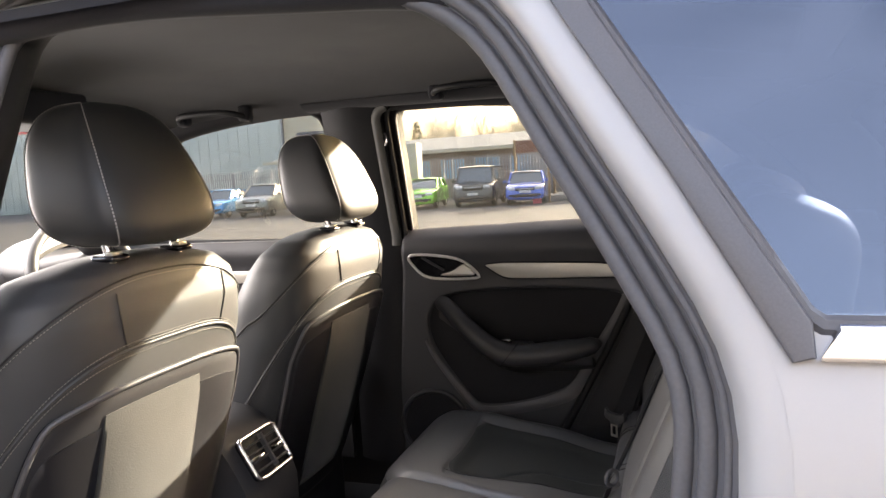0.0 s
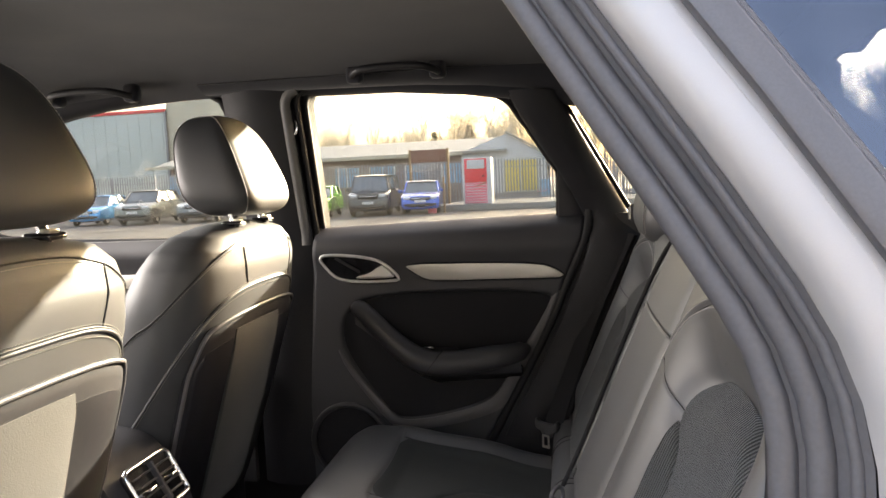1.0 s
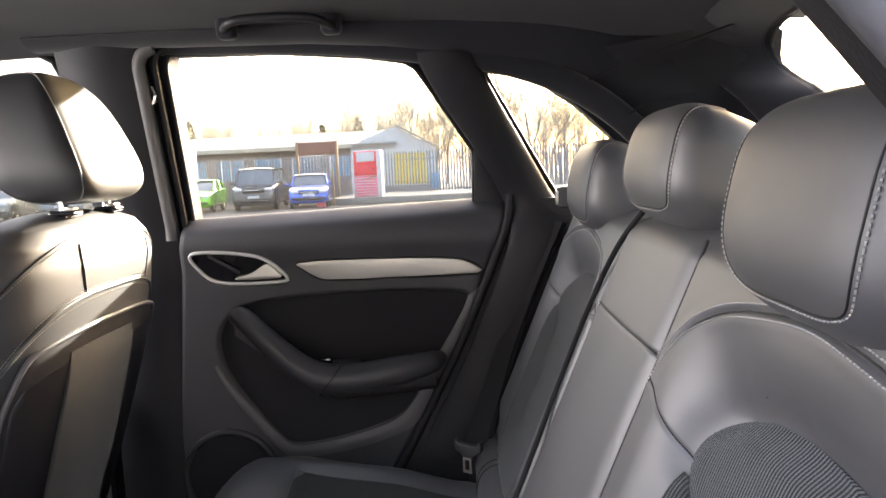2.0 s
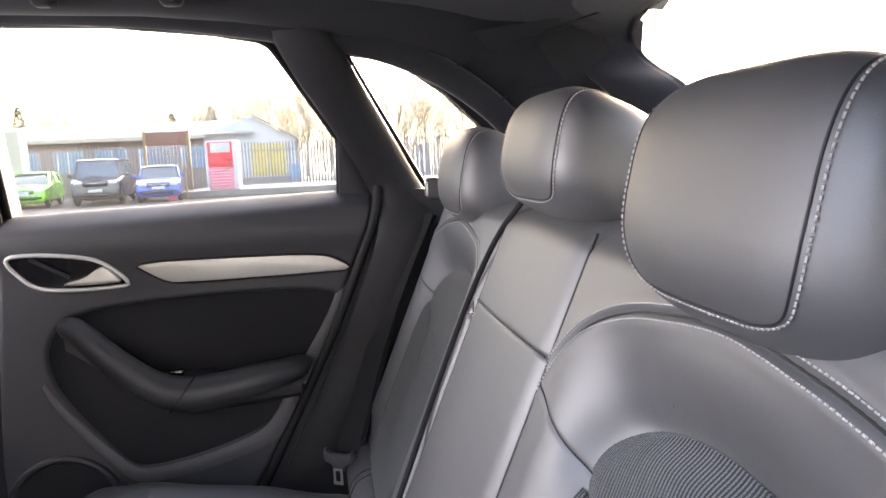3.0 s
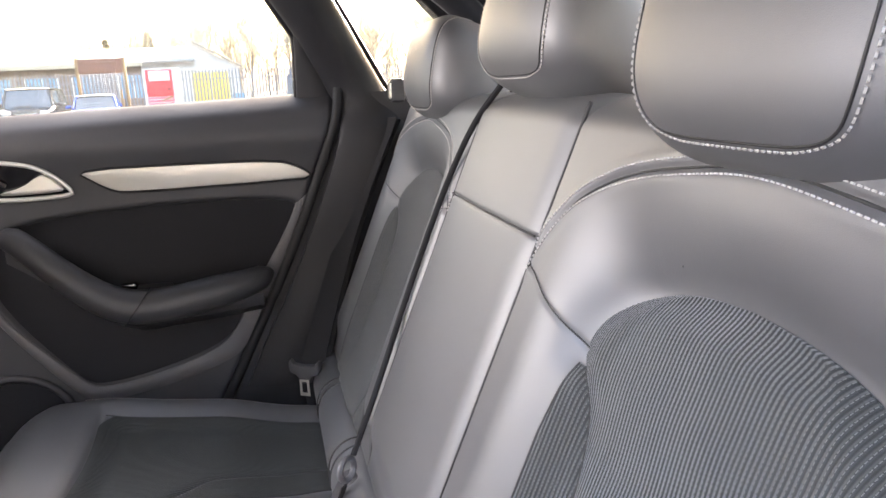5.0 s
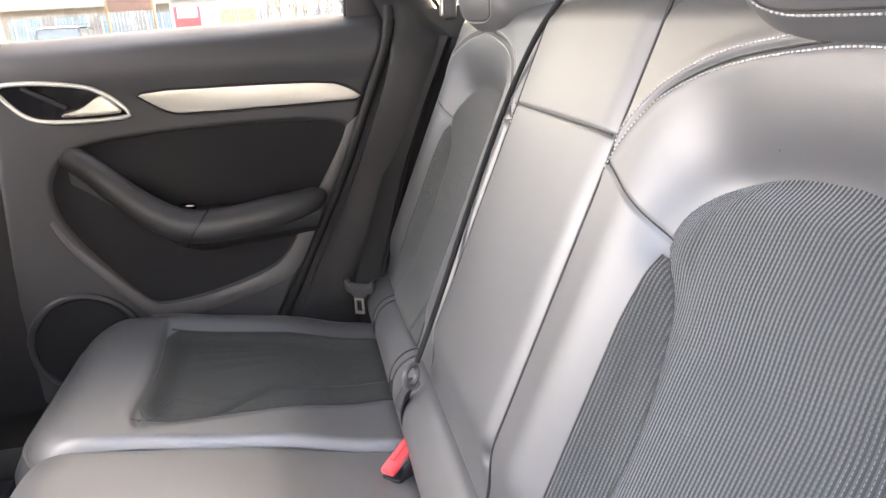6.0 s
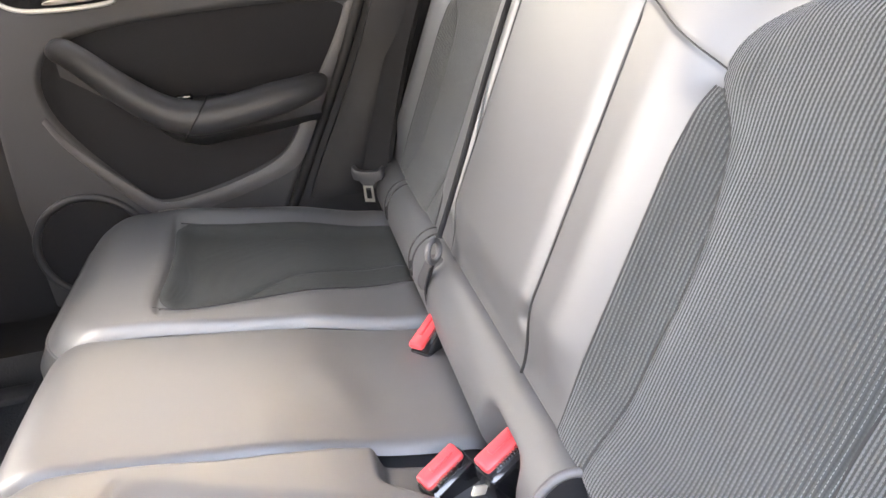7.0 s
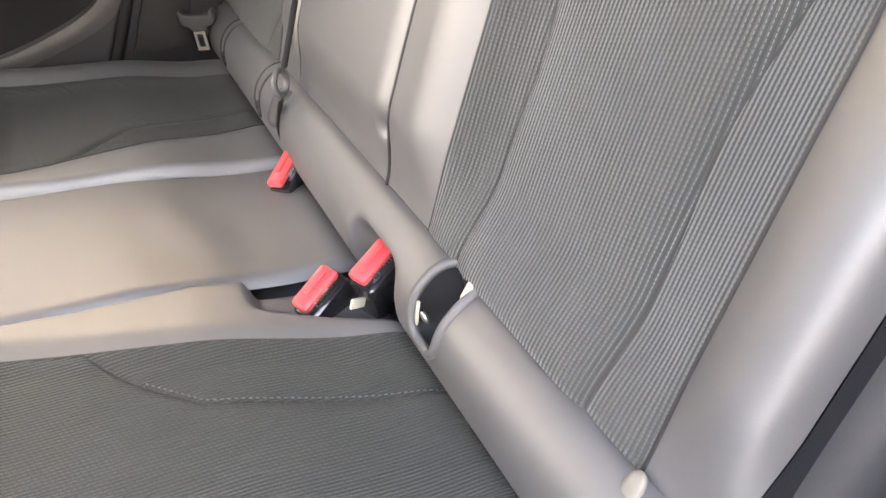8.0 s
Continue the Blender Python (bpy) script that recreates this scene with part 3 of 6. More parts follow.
# pillar between door window and quarter window, and the rail over the windows
left = smooth_path([(0.262, 1.455), (0.300, 1.375), (0.385, 1.25), (0.437, 1.150), (0.455, 1.105), (0.440, 1.04), (0.405, 0.95), (0.366, 0.86), (0.318, 0.76), (0.262, 0.66), (0.225, 0.58)], 50)
right = smooth_path([(0.382, 1.450), (0.420, 1.375), (0.492, 1.25), (0.552, 1.143), (0.585, 1.09), (0.590, 1.02), (0.56, 0.95), (0.52, 0.86), (0.48, 0.76), (0.43, 0.66), (0.40, 0.58)], 50)
P = []
for a, b in zip(left, right):
    row = []
    for t in np.linspace(0, 1, 19):
        x, z = a * (1 - t) + b * t
        foot = float(ss(1.18, 1.06, z))
        row.append((x, (y_far(z) - 0.002) * (1 - foot) + 0.678 * foot - (0.045 - 0.022 * foot) * math.sin(math.pi * (0.04 + 0.92 * t)) ** 0.6, z))
    P.append(row)
structure("trim_pillar_rear", slab(np.array(P), (0, 0.02, 0)), PILLAR, "dark grey plastic pillar trim beside the rear door", "pillar trim", 60)
rail = smooth_path([(-1.02, 0.60, 1.467), (-0.75, 0.628, 1.507), (-0.45, 0.632, 1.517), (-0.3, 0.632, 1.507), (0.05, 0.632, 1.497), (0.25, 0.635, 1.470), (0.45, 0.637, 1.437), (0.58, 0.64, 1.385), (0.70, 0.64, 1.30), (0.80, 0.65, 1.18)], 60)
structure("trim_rail", tube(rail, 0.024, 10, False, 1.2), HEADLINER, "dark roof rail trim over the side windows", "roof rail trim", 70)
near_rail = smooth_path([(-0.55, -0.60, 1.44), (-0.30, -0.60, 1.475), (-0.20, -0.590, 1.492), (-0.05, -0.588, 1.494), (0.13, -0.588, 1.477), (0.30, -0.590, 1.462), (0.40, -0.60, 1.42), (0.60, -0.62, 1.38)], 50)
structure("trim_rail_near", tube(near_rail, 0.020, 10, False, 0.9), HEADLINER, "dark roof rail trim over the open doorway", "roof rail trim", 70)
# shaped lining between quarter window and rear window
QX, QZ = [-0.50, -0.30, 0.05, 0.20, 0.30, 0.37, 0.398, 0.455, 0.523, 0.601, 0.669, 0.75, 1.05], [1.492, 1.492, 1.484, 1.470, 1.452, 1.432, 1.426, 1.416, 1.393, 1.341, 1.282, 1.20, 1.06]
P = np.array([[(x, y_far(float(np.interp(x, QX, QZ))) - 0.004 - 0.07 * w, float(np.interp(x, QX, QZ)) * (1 - w) + (roof_z(x, 0.56) - 0.002) * w - 0.010 * math.sin(math.pi * w)) for w in np.linspace(0, 1, 12)] for x in np.linspace(-0.50, 1.02, 90)])
structure("trim_quarter", slab(P, (0, 0.02, 0.01)), HEADLINER, "dark lining above the rear quarter window", "roof trim", 60)
part_line = smooth_path([(0.58, 0.640, 1.375), (0.72, 0.60, 1.425), (0.90, 0.565, 1.478)], 20)
structure("trim_seam", tube(part_line, 0.0022, 6), RUBBER_IN, "thin dark joint in the roof lining", "trim joint")

# dark tube drawn in place of the arched edge of a dark recess
arc = smooth_path([(0.690, 0.622, 1.312), (0.715, 0.621, 1.327), (0.756, 0.620, 1.340), (0.792, 0.618, 1.342), (0.825, 0.616, 1.334)], 24, 2)
structure("trim_arch", tube(arc, 0.0026, 6), RUBBER_IN, "thin dark tube for an arched recess edge in the rear side lining", "trim joint")

# belt pillar between the far doors
bp = thing("belt_pillar", (-0.33, 0.70, 0.4), "dark centre pillar with pale-edged trim and belt loop", "car pillar")
P = np.array([[(-0.465 + 0.180 * t, y_far(z) - 0.012 - 0.035 * math.sin(math.pi * (0.05 + 0.9 * t)) ** 0.7, z) for t in np.linspace(0, 1, 13)] for z in np.linspace(0.42, 1.52, 30)])
part("cover", slab(P, (0, 0.02, 0)), PILLAR, bp, smooth=60)
edge = [(-0.300 + 0.012 * (z - 1.3), y_far(z) - 0.025, z) for z in np.linspace(1.09, 1.46, 16)] + [(-0.285, y_far(1.48) - 0.025, 1.480), (-0.262, y_far(1.487) - 0.022, 1.490)]
part("edge_trim", tube(smooth_path(edge, 30, 1), 0.013, 10, False, 1.1, (0, 1, 0)), EDGE_TRIM, bp, "plastic edge trim, window light in its grey", 70)
gasket = [(-0.272 + 0.010 * (z - 1.3), y_far(z) - 0.012, z) for z in np.linspace(1.10, 1.46, 14)] + [(-0.262, y_far(1.48) - 0.012, 1.482), (-0.235, y_far(1.487) - 0.010, 1.490)]
part("gasket", tube(smooth_path(gasket, 26, 1), 0.007, 8, False, 1.0, (0, 1, 0)), RUBBER_IN, bp)
part("belt_loop", tube([(-0.292 + 0.012 * math.cos(a), 0.635, 1.400 + 0.018 * math.sin(a)) for a in np.linspace(0, 2 * math.pi, 20, endpoint=False)], 0.005, 8, True, 1.0, (0, 1, 0)), CHROME, bp, "metal belt loop")

# ---- far rear door ----
door = thing("rear_door", (0.08, 0.72, 0.42), "closed black-trimmed rear car door with aluminium strip", "car door")
Y0 = 0.70
V_IN = smooth_path([(-0.205, 0.905), (-0.160, 0.945), (0.02, 0.965), (0.372, 0.962), (0.345, 0.90), (0.262, 0.772), (0.215, 0.685), (0.165, 0.652), (0.05, 0.618), (-0.055, 0.603), (-0.09, 0.622), (-0.200, 0.770), (-0.222, 0.850)], 90, 2, True)
DOOR = [(-0.33, 0.42), (-0.325, 0.64), (-0.288, 1.00), (-0.276, 1.135), (0.447, 1.155), (0.441, 1.10), (0.412, 1.03), (0.340, 0.86), (0.225, 0.64), (0.16, 0.52), (0.10, 0.42)]
xs, zs = np.linspace(-0.325, 0.447, 150), np.linspace(0.42, 1.150, 150)
A, B = np.zeros((150, 150)), np.zeros((150, 150))
for j, z in enumerate(zs):
    lo = np.interp(z, [0.42, 0.64, 1.0, 1.135, 1.2], [-0.33, -0.325, -0.288, -0.276, -0.272])
    hi = np.interp(z, [0.42, 0.52, 0.64, 0.86, 1.03, 1.10, 1.155], [0.10, 0.16, 0.225, 0.340, 0.412, 0.441, 0.447])
    A[:, j] = lo + (hi - lo) * np.linspace(0, 1, 150)
    B[:, j] = 0.42 + (z - 0.42) * (1.132 + 0.030 * (A[:, j] + 0.275) - 0.42) / 0.73
edge_d = seg_dist(A, B, np.vstack([V_IN, V_IN[:1]]))
sink = np.where(inside(A, B, V_IN), ss(0.0, 0.012, edge_d), 0)
rim_d = seg_dist(A, B, np.array(DOOR + DOOR[:1]))
H = Y0 + 0.016 * sink + 0.010 * (1 - ss(0, 0.012, rim_d)) - 0.018 * np.exp(-((B - 1.075) / 0.040) ** 2) + 0.035 * ss(1.095, 1.135, B - 0.030 * (A + 0.275)) ** 1.5
panel = np.stack([A, H, B], 2)
part("inner_panel", slab(panel, (0, 0.03, 0)), PLASTIC_SOFT, door, smooth=60)
part("recess_lining", prism(inset(V_IN, 0.006), 0.004, lambda x, z, d: (x, Y0 + 0.0135 - d, z)), PLASTIC_DARK, door, "black cloth insert")
band_o = smooth_path([(-0.225, 0.800), (-0.205, 0.748), (-0.095, 0.600), (-0.055, 0.578), (0.06, 0.592), (0.20, 0.632), (0.232, 0.662), (0.30, 0.79), (0.372, 0.93), (0.385, 0.965)], 60, 2)
band_i = smooth_path([(-0.218, 0.808), (-0.195, 0.760), (-0.080, 0.624), (-0.052, 0.606), (0.05, 0.620), (0.165, 0.654), (0.212, 0.690), (0.258, 0.775), (0.335, 0.90), (0.352, 0.94)], 60, 2)
P = np.array([[((a * (1 - t) + b * t)[0], Y0 - 0.002 - 0.003 * math.sin(math.pi * t), (a * (1 - t) + b * t)[1]) for t in np.linspace(0, 1, 7)] for a, b in zip(band_o, band_i)])
part("contour_band", slab(P, (0, 0.006, 0)), RIBBON, door, "grey contour band", 70)
# handle cup with bright bezel and lever
def face_y(z):
    """The face of the door's inner panel at a height."""
    return Y0 - 0.018 * math.exp(-((z - 1.075) / 0.040) ** 2)


STRIP = smooth_path([(-0.034, 1.033), (0.20, 1.031), (0.325, 1.026), (0.362, 1.014), (0.392, 0.992), (0.36, 0.990), (0.045, 0.988), (0.02, 0.995), (-0.01, 1.015)], 60, 1, True)
part("trim_strip", prism(STRIP, 0.007, lambda x, z, d: (x, face_y(z) + 0.001 - d, z), 0.002), ALU, door, "pale aluminium trim strip")
lip = [(x, face_y(z) - 0.002, z) for x, z in inset(STRIP, -0.0025)]
part("strip_joint", tube(lip, 0.0022, 6, True, 1.0, (0, 1, 0)), RUBBER_IN, door)
BEZ = smooth_path([(-0.266, 1.060), (-0.21, 1.064), (-0.125, 1.054), (-0.085, 1.040), (-0.042, 0.996), (-0.052, 0.989), (-0.14, 0.987), (-0.205, 0.992), (-0.235, 1.012)], 60, 2, True)
handle = part("door_handle", tube([(x, face_y(z) - 0.003, z) for x, z in BEZ], 0.0042, 8, True, 0.8, (0, 1, 0)), SATIN, door, "bright metal bezel", 70)
part("cup", prism(inset(BEZ, 0.002), 0.003, lambda x, z, d: (x, face_y(z) + 0.002 - d, z)), GLOSS_BLACK, handle)
LEV = smooth_path([(-0.165, 1.002), (-0.125, 1.010), (-0.095, 1.030), (-0.082, 1.032), (-0.056, 1.003), (-0.062, 0.998), (-0.155, 0.997)], 40, 1, True)
part("lever", prism(LEV, 0.014, lambda x, z, d: (x, face_y(z) - 0.001 - d, z), 0.004), ALU, handle, "satin metal lever")
part("web", tube([(-0.215, face_y(1.055) - 0.003, 1.055), (-0.15, Y0 - 0.012, 1.015)], 0.004, 6), PLASTIC, handle)
# armrest: a pull that falls backwards, then a level rest
pull = smooth_path([(-0.158, 0.660, 0.925), (-0.130, 0.618, 0.930), (-0.06, 0.612, 0.856), (0.0, 0.610, 0.805), (0.05, 0.610, 0.787), (0.11, 0.611, 0.788), (0.20, 0.618, 0.801), (0.262, 0.632, 0.810), (0.288, 0.668, 0.814)], 60, 2)
rr = np.interp(np.linspace(0, 1, 60), [0, 0.06, 0.3, 0.5, 0.8, 0.95, 1], [0.014, 0.022, 0.027, 0.032, 0.031, 0.023, 0.012])
part("armrest", tube(pull, rr, 16, False, 1.05, (0, 1, 0)), LEATHER_DOOR, door, "black padded armrest", 80)
P = np.array([[(x, Y0 - 0.075 + 0.09 * t, np.interp(x, [-0.16, -0.06, 0.0, 0.045, 0.28], [0.898, 0.832, 0.782, 0.768, 0.784]) - 0.004 - 0.055 * (0.3 + 0.7 * t) * ss(-0.16, 0.0, x)) for t in np.linspace(0, 1, 9)] for x in np.linspace(-0.15, 0.275, 36)])
part("armrest_base", slab(P, (0, 0, 0.022)), PLASTIC, door, smooth=70)
part("armrest_joint", tube([(0.052 + 0.026 * math.sin(a), 0.611 - 0.0335 * math.cos(a), 0.788 + 0.0335 * math.sin(a)) for a in np.linspace(-2.2, 1.9, 22)], 0.0016, 6), RUBBER_IN, door)
part("window_switch", rbox((0.03, 0.016, 0.012), (0.035, 0.654, 0.818), 0.004, 2), GLOSS_BLACK, door, "small window switch")
part("switch_base", rbox((0.12, 0.05, 0.02), (0.05, 0.66, 0.803), 0.008, 2), PLASTIC, door)
# speaker and lower pocket
spk = [(-0.205 + 0.105 * math.cos(a), Y0 - 0.004, 0.545 + 0.105 * math.sin(a)) for a in np.linspace(0, 2 * math.pi, 48, endpoint=False)]
ring = part("speaker_ring", tube(spk, 0.008, 8, True, 1.0, (0, 1, 0)), PLASTIC, door, smooth=70)
part("speaker_mesh", prism([(-0.205 + 0.1 * math.cos(a), 0.545 + 0.1 * math.sin(a)) for a in np.linspace(0, 2 * math.pi, 48, endpoint=False)], 0.006, lambda x, z, d: (x, Y0 + 0.002 - d, z), 0.003), PLASTIC_DARK, ring)
# glass and its seals
part("glass", prism(inset(np.array(DOOR_WINDOW), -0.006), 0.004, lambda x, z, d: (x, y_far(z) + 0.03 + d, z)), CLEAR, door, "clear side glass").visible_shadow = False
ws = resample(DOOR_WINDOW + [DOOR_WINDOW[0]], n=140)
part("window_seal", tube([(x, y_far(z) + 0.010, z) for x, z in ws], 0.006, 8, False, 1.2, (0, 1, 0)), RUBBER_IN, door, smooth=70)
part("divider", prism([(0.374, 1.140), (0.376, 1.258), (0.392, 1.262), (0.446, 1.142)], 0.014, lambda x, z, d: (x, y_far(z) + 0.012 - d, z), 0.003), PLASTIC, door)
gap = smooth_path([(0.452, 0.690, 1.16), (0.445, 0.686, 1.10), (0.416, 0.690, 1.03), (0.345, 0.692, 0.86), (0.229, 0.692, 0.64), (0.165, 0.692, 0.52)], 50, 2)
part("rear_seal", tube(gap, 0.010, 8, False, 1.0, (0, 1, 0)), RUBBER_IN, door, smooth=70)

# far front door, seen past the seats
fd = thing("front_door", (-0.9, 0.72, 0.42), "closed black-trimmed front car door with aluminium strip", "car door")
P = np.array([[(-1.66 + 1.17 * t, 0.70 - 0.022 * math.exp(-((z - 1.075) / 0.035) ** 2), z) for t in np.linspace(0, 1, 40)] for z in np.linspace(0.42, 1.115, 40)])
part("inner_panel", slab(P, (0, 0.02, 0)), PLASTIC_SOFT, fd, smooth=60)
part("trim_strip", prism([(-1.30, 1.022), (-0.58, 1.018), (-0.56, 0.985), (-1.25, 0.975)], 0.007, lambda x, z, d: (x, 0.70 - d, z), 0.002), ALU, fd, "pale aluminium trim strip")
part("armrest", tube(smooth_path([(-1.25, 0.64, 0.93), (-1.05, 0.62, 0.86), (-0.9, 0.62, 0.82), (-0.55, 0.63, 0.82)], 30), 0.035, 12), LEATHER_DOOR, fd, smooth=80)
part("glass", prism(inset(np.array(FRONT_WINDOW), -0.006), 0.004, lambda x, z, d: (x, y_far(z) + 0.03 + d, z)), CLEAR, fd, "clear side glass").visible_shadow = False
part("window_seal", tube([(x, y_far(z) + 0.004, z) for x, z in smooth_path(FRONT_WINDOW + [FRONT_WINDOW[0]], 80, 1)], 0.009, 8, False, 1.2, (0, 1, 0)), RUBBER_IN, fd, smooth=70)
q2 = thing("quarter_glass", (0.58, 0.70, 1.15), "small clear rear quarter glass", "car window")
part("pane", prism(inset(np.array(QUARTER), -0.006), 0.004, lambda x, z, d: (x, y_far(z) + 0.03 + d, z)), CLEAR, q2).visible_shadow = False
part("frame_seal", tube([(x, y_far(z) + 0.010, z) for x, z in resample(QUARTER + [QUARTER[0]], n=100)], 0.006, 8, False, 1.2, (0, 1, 0)), RUBBER_IN, q2, "black rubber seal", 70)


# grab handles on the edge of the headliner
def grab(x0, x1, yc):
    zc = roof_z((x0 + x1) / 2, yc)
    g = thing("grab_handle", ((x0 + x1) / 2, yc, zc), "dark grey folding grab handle on the roof lining", "grab handle", "grab handles")
    bar = smooth_path([(x0, yc + 0.040, zc - 0.030), (x0 + 0.004, yc + 0.030, zc - 0.028), (x0 + 0.022, yc - 0.006, zc - 0.022), (x0 + 0.06, yc - 0.014, zc - 0.018), (x1 - 0.06, yc - 0.014, zc - 0.018), (x1 - 0.022, yc - 0.006, zc - 0.024), (x1 - 0.004, yc + 0.030, zc - 0.032), (x1, yc + 0.040, zc - 0.034)], 40, 2)
    part("bar", tube(bar, 0.007, 10, False, 1.2), HANDLE, g, smooth=80)
    for x in (x0 + 0.010, x1 - 0.010):
        part("bracket", rbox((0.040, 0.035, 0.045), (x, yc + 0.040, zc - 0.022), 0.012, 3), HEADLINER, g)


grab(-0.10, 0.12, 0.500)
grab(-0.88, -0.65, 0.480)
lamp = thing("dome_lamp", (0.16, -0.04, 1.55), "lit warm interior lamp in the headliner", "dome lamp")
part("housing", rbox((0.12, 0.15, 0.02), (0.16, -0.04, roof_z(0.16, 0) - 0.004), 0.008), PLASTIC_SOFT, lamp)
part("switch", rbox((0.040, 0.022, 0.010), (0.16, -0.04, roof_z(0.16, 0) - 0.014), 0.004, 3), EDGE_TRIM, lamp, "small grey switch")
for k in (-1, 1):
    part("lens", rbox((0.085, 0.042, 0.012), (0.16, -0.04 + 0.044 * k, roof_z(0.16, 0) - 0.012), 0.006), LAMP, lamp, "warm glowing lens")
flamp = thing("map_lamp", (-0.93, 0.0, 1.50), "lit map lamp in the front roof console", "map lamp")
part("housing", rbox((0.20, 0.30, 0.078), (-0.95, 0.0, 1.4965), 0.014), HEADLINER, flamp)
part("lens", rbox((0.045, 0.055, 0.012), (-0.872, -0.075, 1.4570), 0.005), LAMP, flamp, "warm glowing lens")


# ---- rear seat ----
SB0, SBU, SBN = np.array([0.404, 0, 0.725]), np.array([0.3903, 0, 0.9207]), np.array([-0.9207, 0, 0.3903])
CU0, CUU, CUN = np.array([-0.02, 0, 0.633]), np.array([0.9893, 0, -0.1458]), np.array([0.1458, 0, 0.9893])


def back_at(y, s, h):
    """A place on the seat back: y across the car, s up the back, h out of it."""
    y, s, h = np.broadcast_arrays(y, s, h)
    return SB0 + s[..., None] * SBU + h[..., None] * SBN + y[..., None] * np.array([0, 1, 0])


def cush_at(y, c, h):
    """A place on the cushion: y across the car, c backwards, h up."""
    y, c, h = np.broadcast_arrays(y, c, h)
    return CU0 + c[..., None] * CUU + h[..., None] * CUN + y[..., None] * np.array([0, 1, 0])


VC = 0.387
PIPE_D = [0.0, 0.04, 0.124, 0.182, 0.215, 0.230, 0.236]
PIPE_S = [0.416, 0.413, 0.400, 0.377, 0.345, 0.318, 0.300]
PIPE = smooth_path(list(zip([-d for d in PIPE_D[::-1]], PIPE_S[::-1])) + list(zip(PIPE_D[1:], PIPE_S[1:])), 80, 2)
DIAG_L = np.array([(-0.236, 0.304), (-0.19, 0.286), (-0.136, 0.264)])
DIAG_R = DIAG_L * [-1, 1]
HW_S = [-0.13, 0.05, 0.125, 0.204, 0.235, 0.251, 0.262, 0.280, 0.295, 0.310, 0.322, 0.333, 0.338, 0.3405]
HW_V = [0.088, 0.090, 0.084, 0.100, 0.113, 0.131, 0.1385, 0.1365, 0.130, 0.117, 0.100, 0.068, 0.040, 0.0]

HW = smooth_path(list(zip(HW_S, HW_V)), 200, 3)
HW_S, HW_V = HW[:, 0], HW[:, 1]
HEAD = HW[HW_S > 0.258]
ARCH = np.vstack([HEAD[:, ::-1] * [-1, 1], HEAD[::-1, ::-1]])


def back_h(d, s, wide=0.0):
    """Relief of an outer seat back; d: across from its own middle, negative towards the car's middle; wide: a broader outer bolster."""
    d, s = np.broadcast_arrays(np.asarray(d, float), np.asarray(s, float))
    rise = 1 - (1 - ss(0.090, 0.195, np.abs(d))) * (1 - ss(0.315, 0.405, s))
    h = -0.034 + 0.036 * rise
    h = h - 0.006 * (np.clip((-0.229 - d) / 0.0085, 0, 1)) ** 2
    h = h - 0.010 * np.clip((d - 0.150 - wide) / 0.04, 0, 1) ** 2 - (0.070 if wide == 0 else 0.020) * (np.clip((d - 0.188 - wide) / 0.024, 0, 1.2)) ** 2
    h = h - 0.05 * np.clip((s - 0.425) / 0.05, 0, 1.4) ** 2
    w = ss(0.02, -0.062, s)
    h = h * (1 - w) - 0.019 * w - 0.06 * np.clip((-0.062 - s) / 0.05, 0, 1.2)
    groove = 0.0032 * np.exp(-(seg_dist(d, s, PIPE) / 0.0026) ** 2)
    puff = 0.0012 * np.exp(-((seg_dist(d, s, PIPE) - 0.008) / 0.006) ** 2)
    for line in (DIAG_L, DIAG_R):
        groove = groove + 0.0022 * np.exp(-(seg_dist(d, s, line) / 0.0022) ** 2)
    # the leather dips into a hollow round the head of the cloth
    h = h - 0.008 * np.exp(-(seg_dist(d, s, ARCH) / 0.018) ** 2)
    return h - groove + puff


bench = thing("rear_bench", (0.20, 0, 0.36), "black leather rear bench with grey ribbed cloth inserts", "car seat")


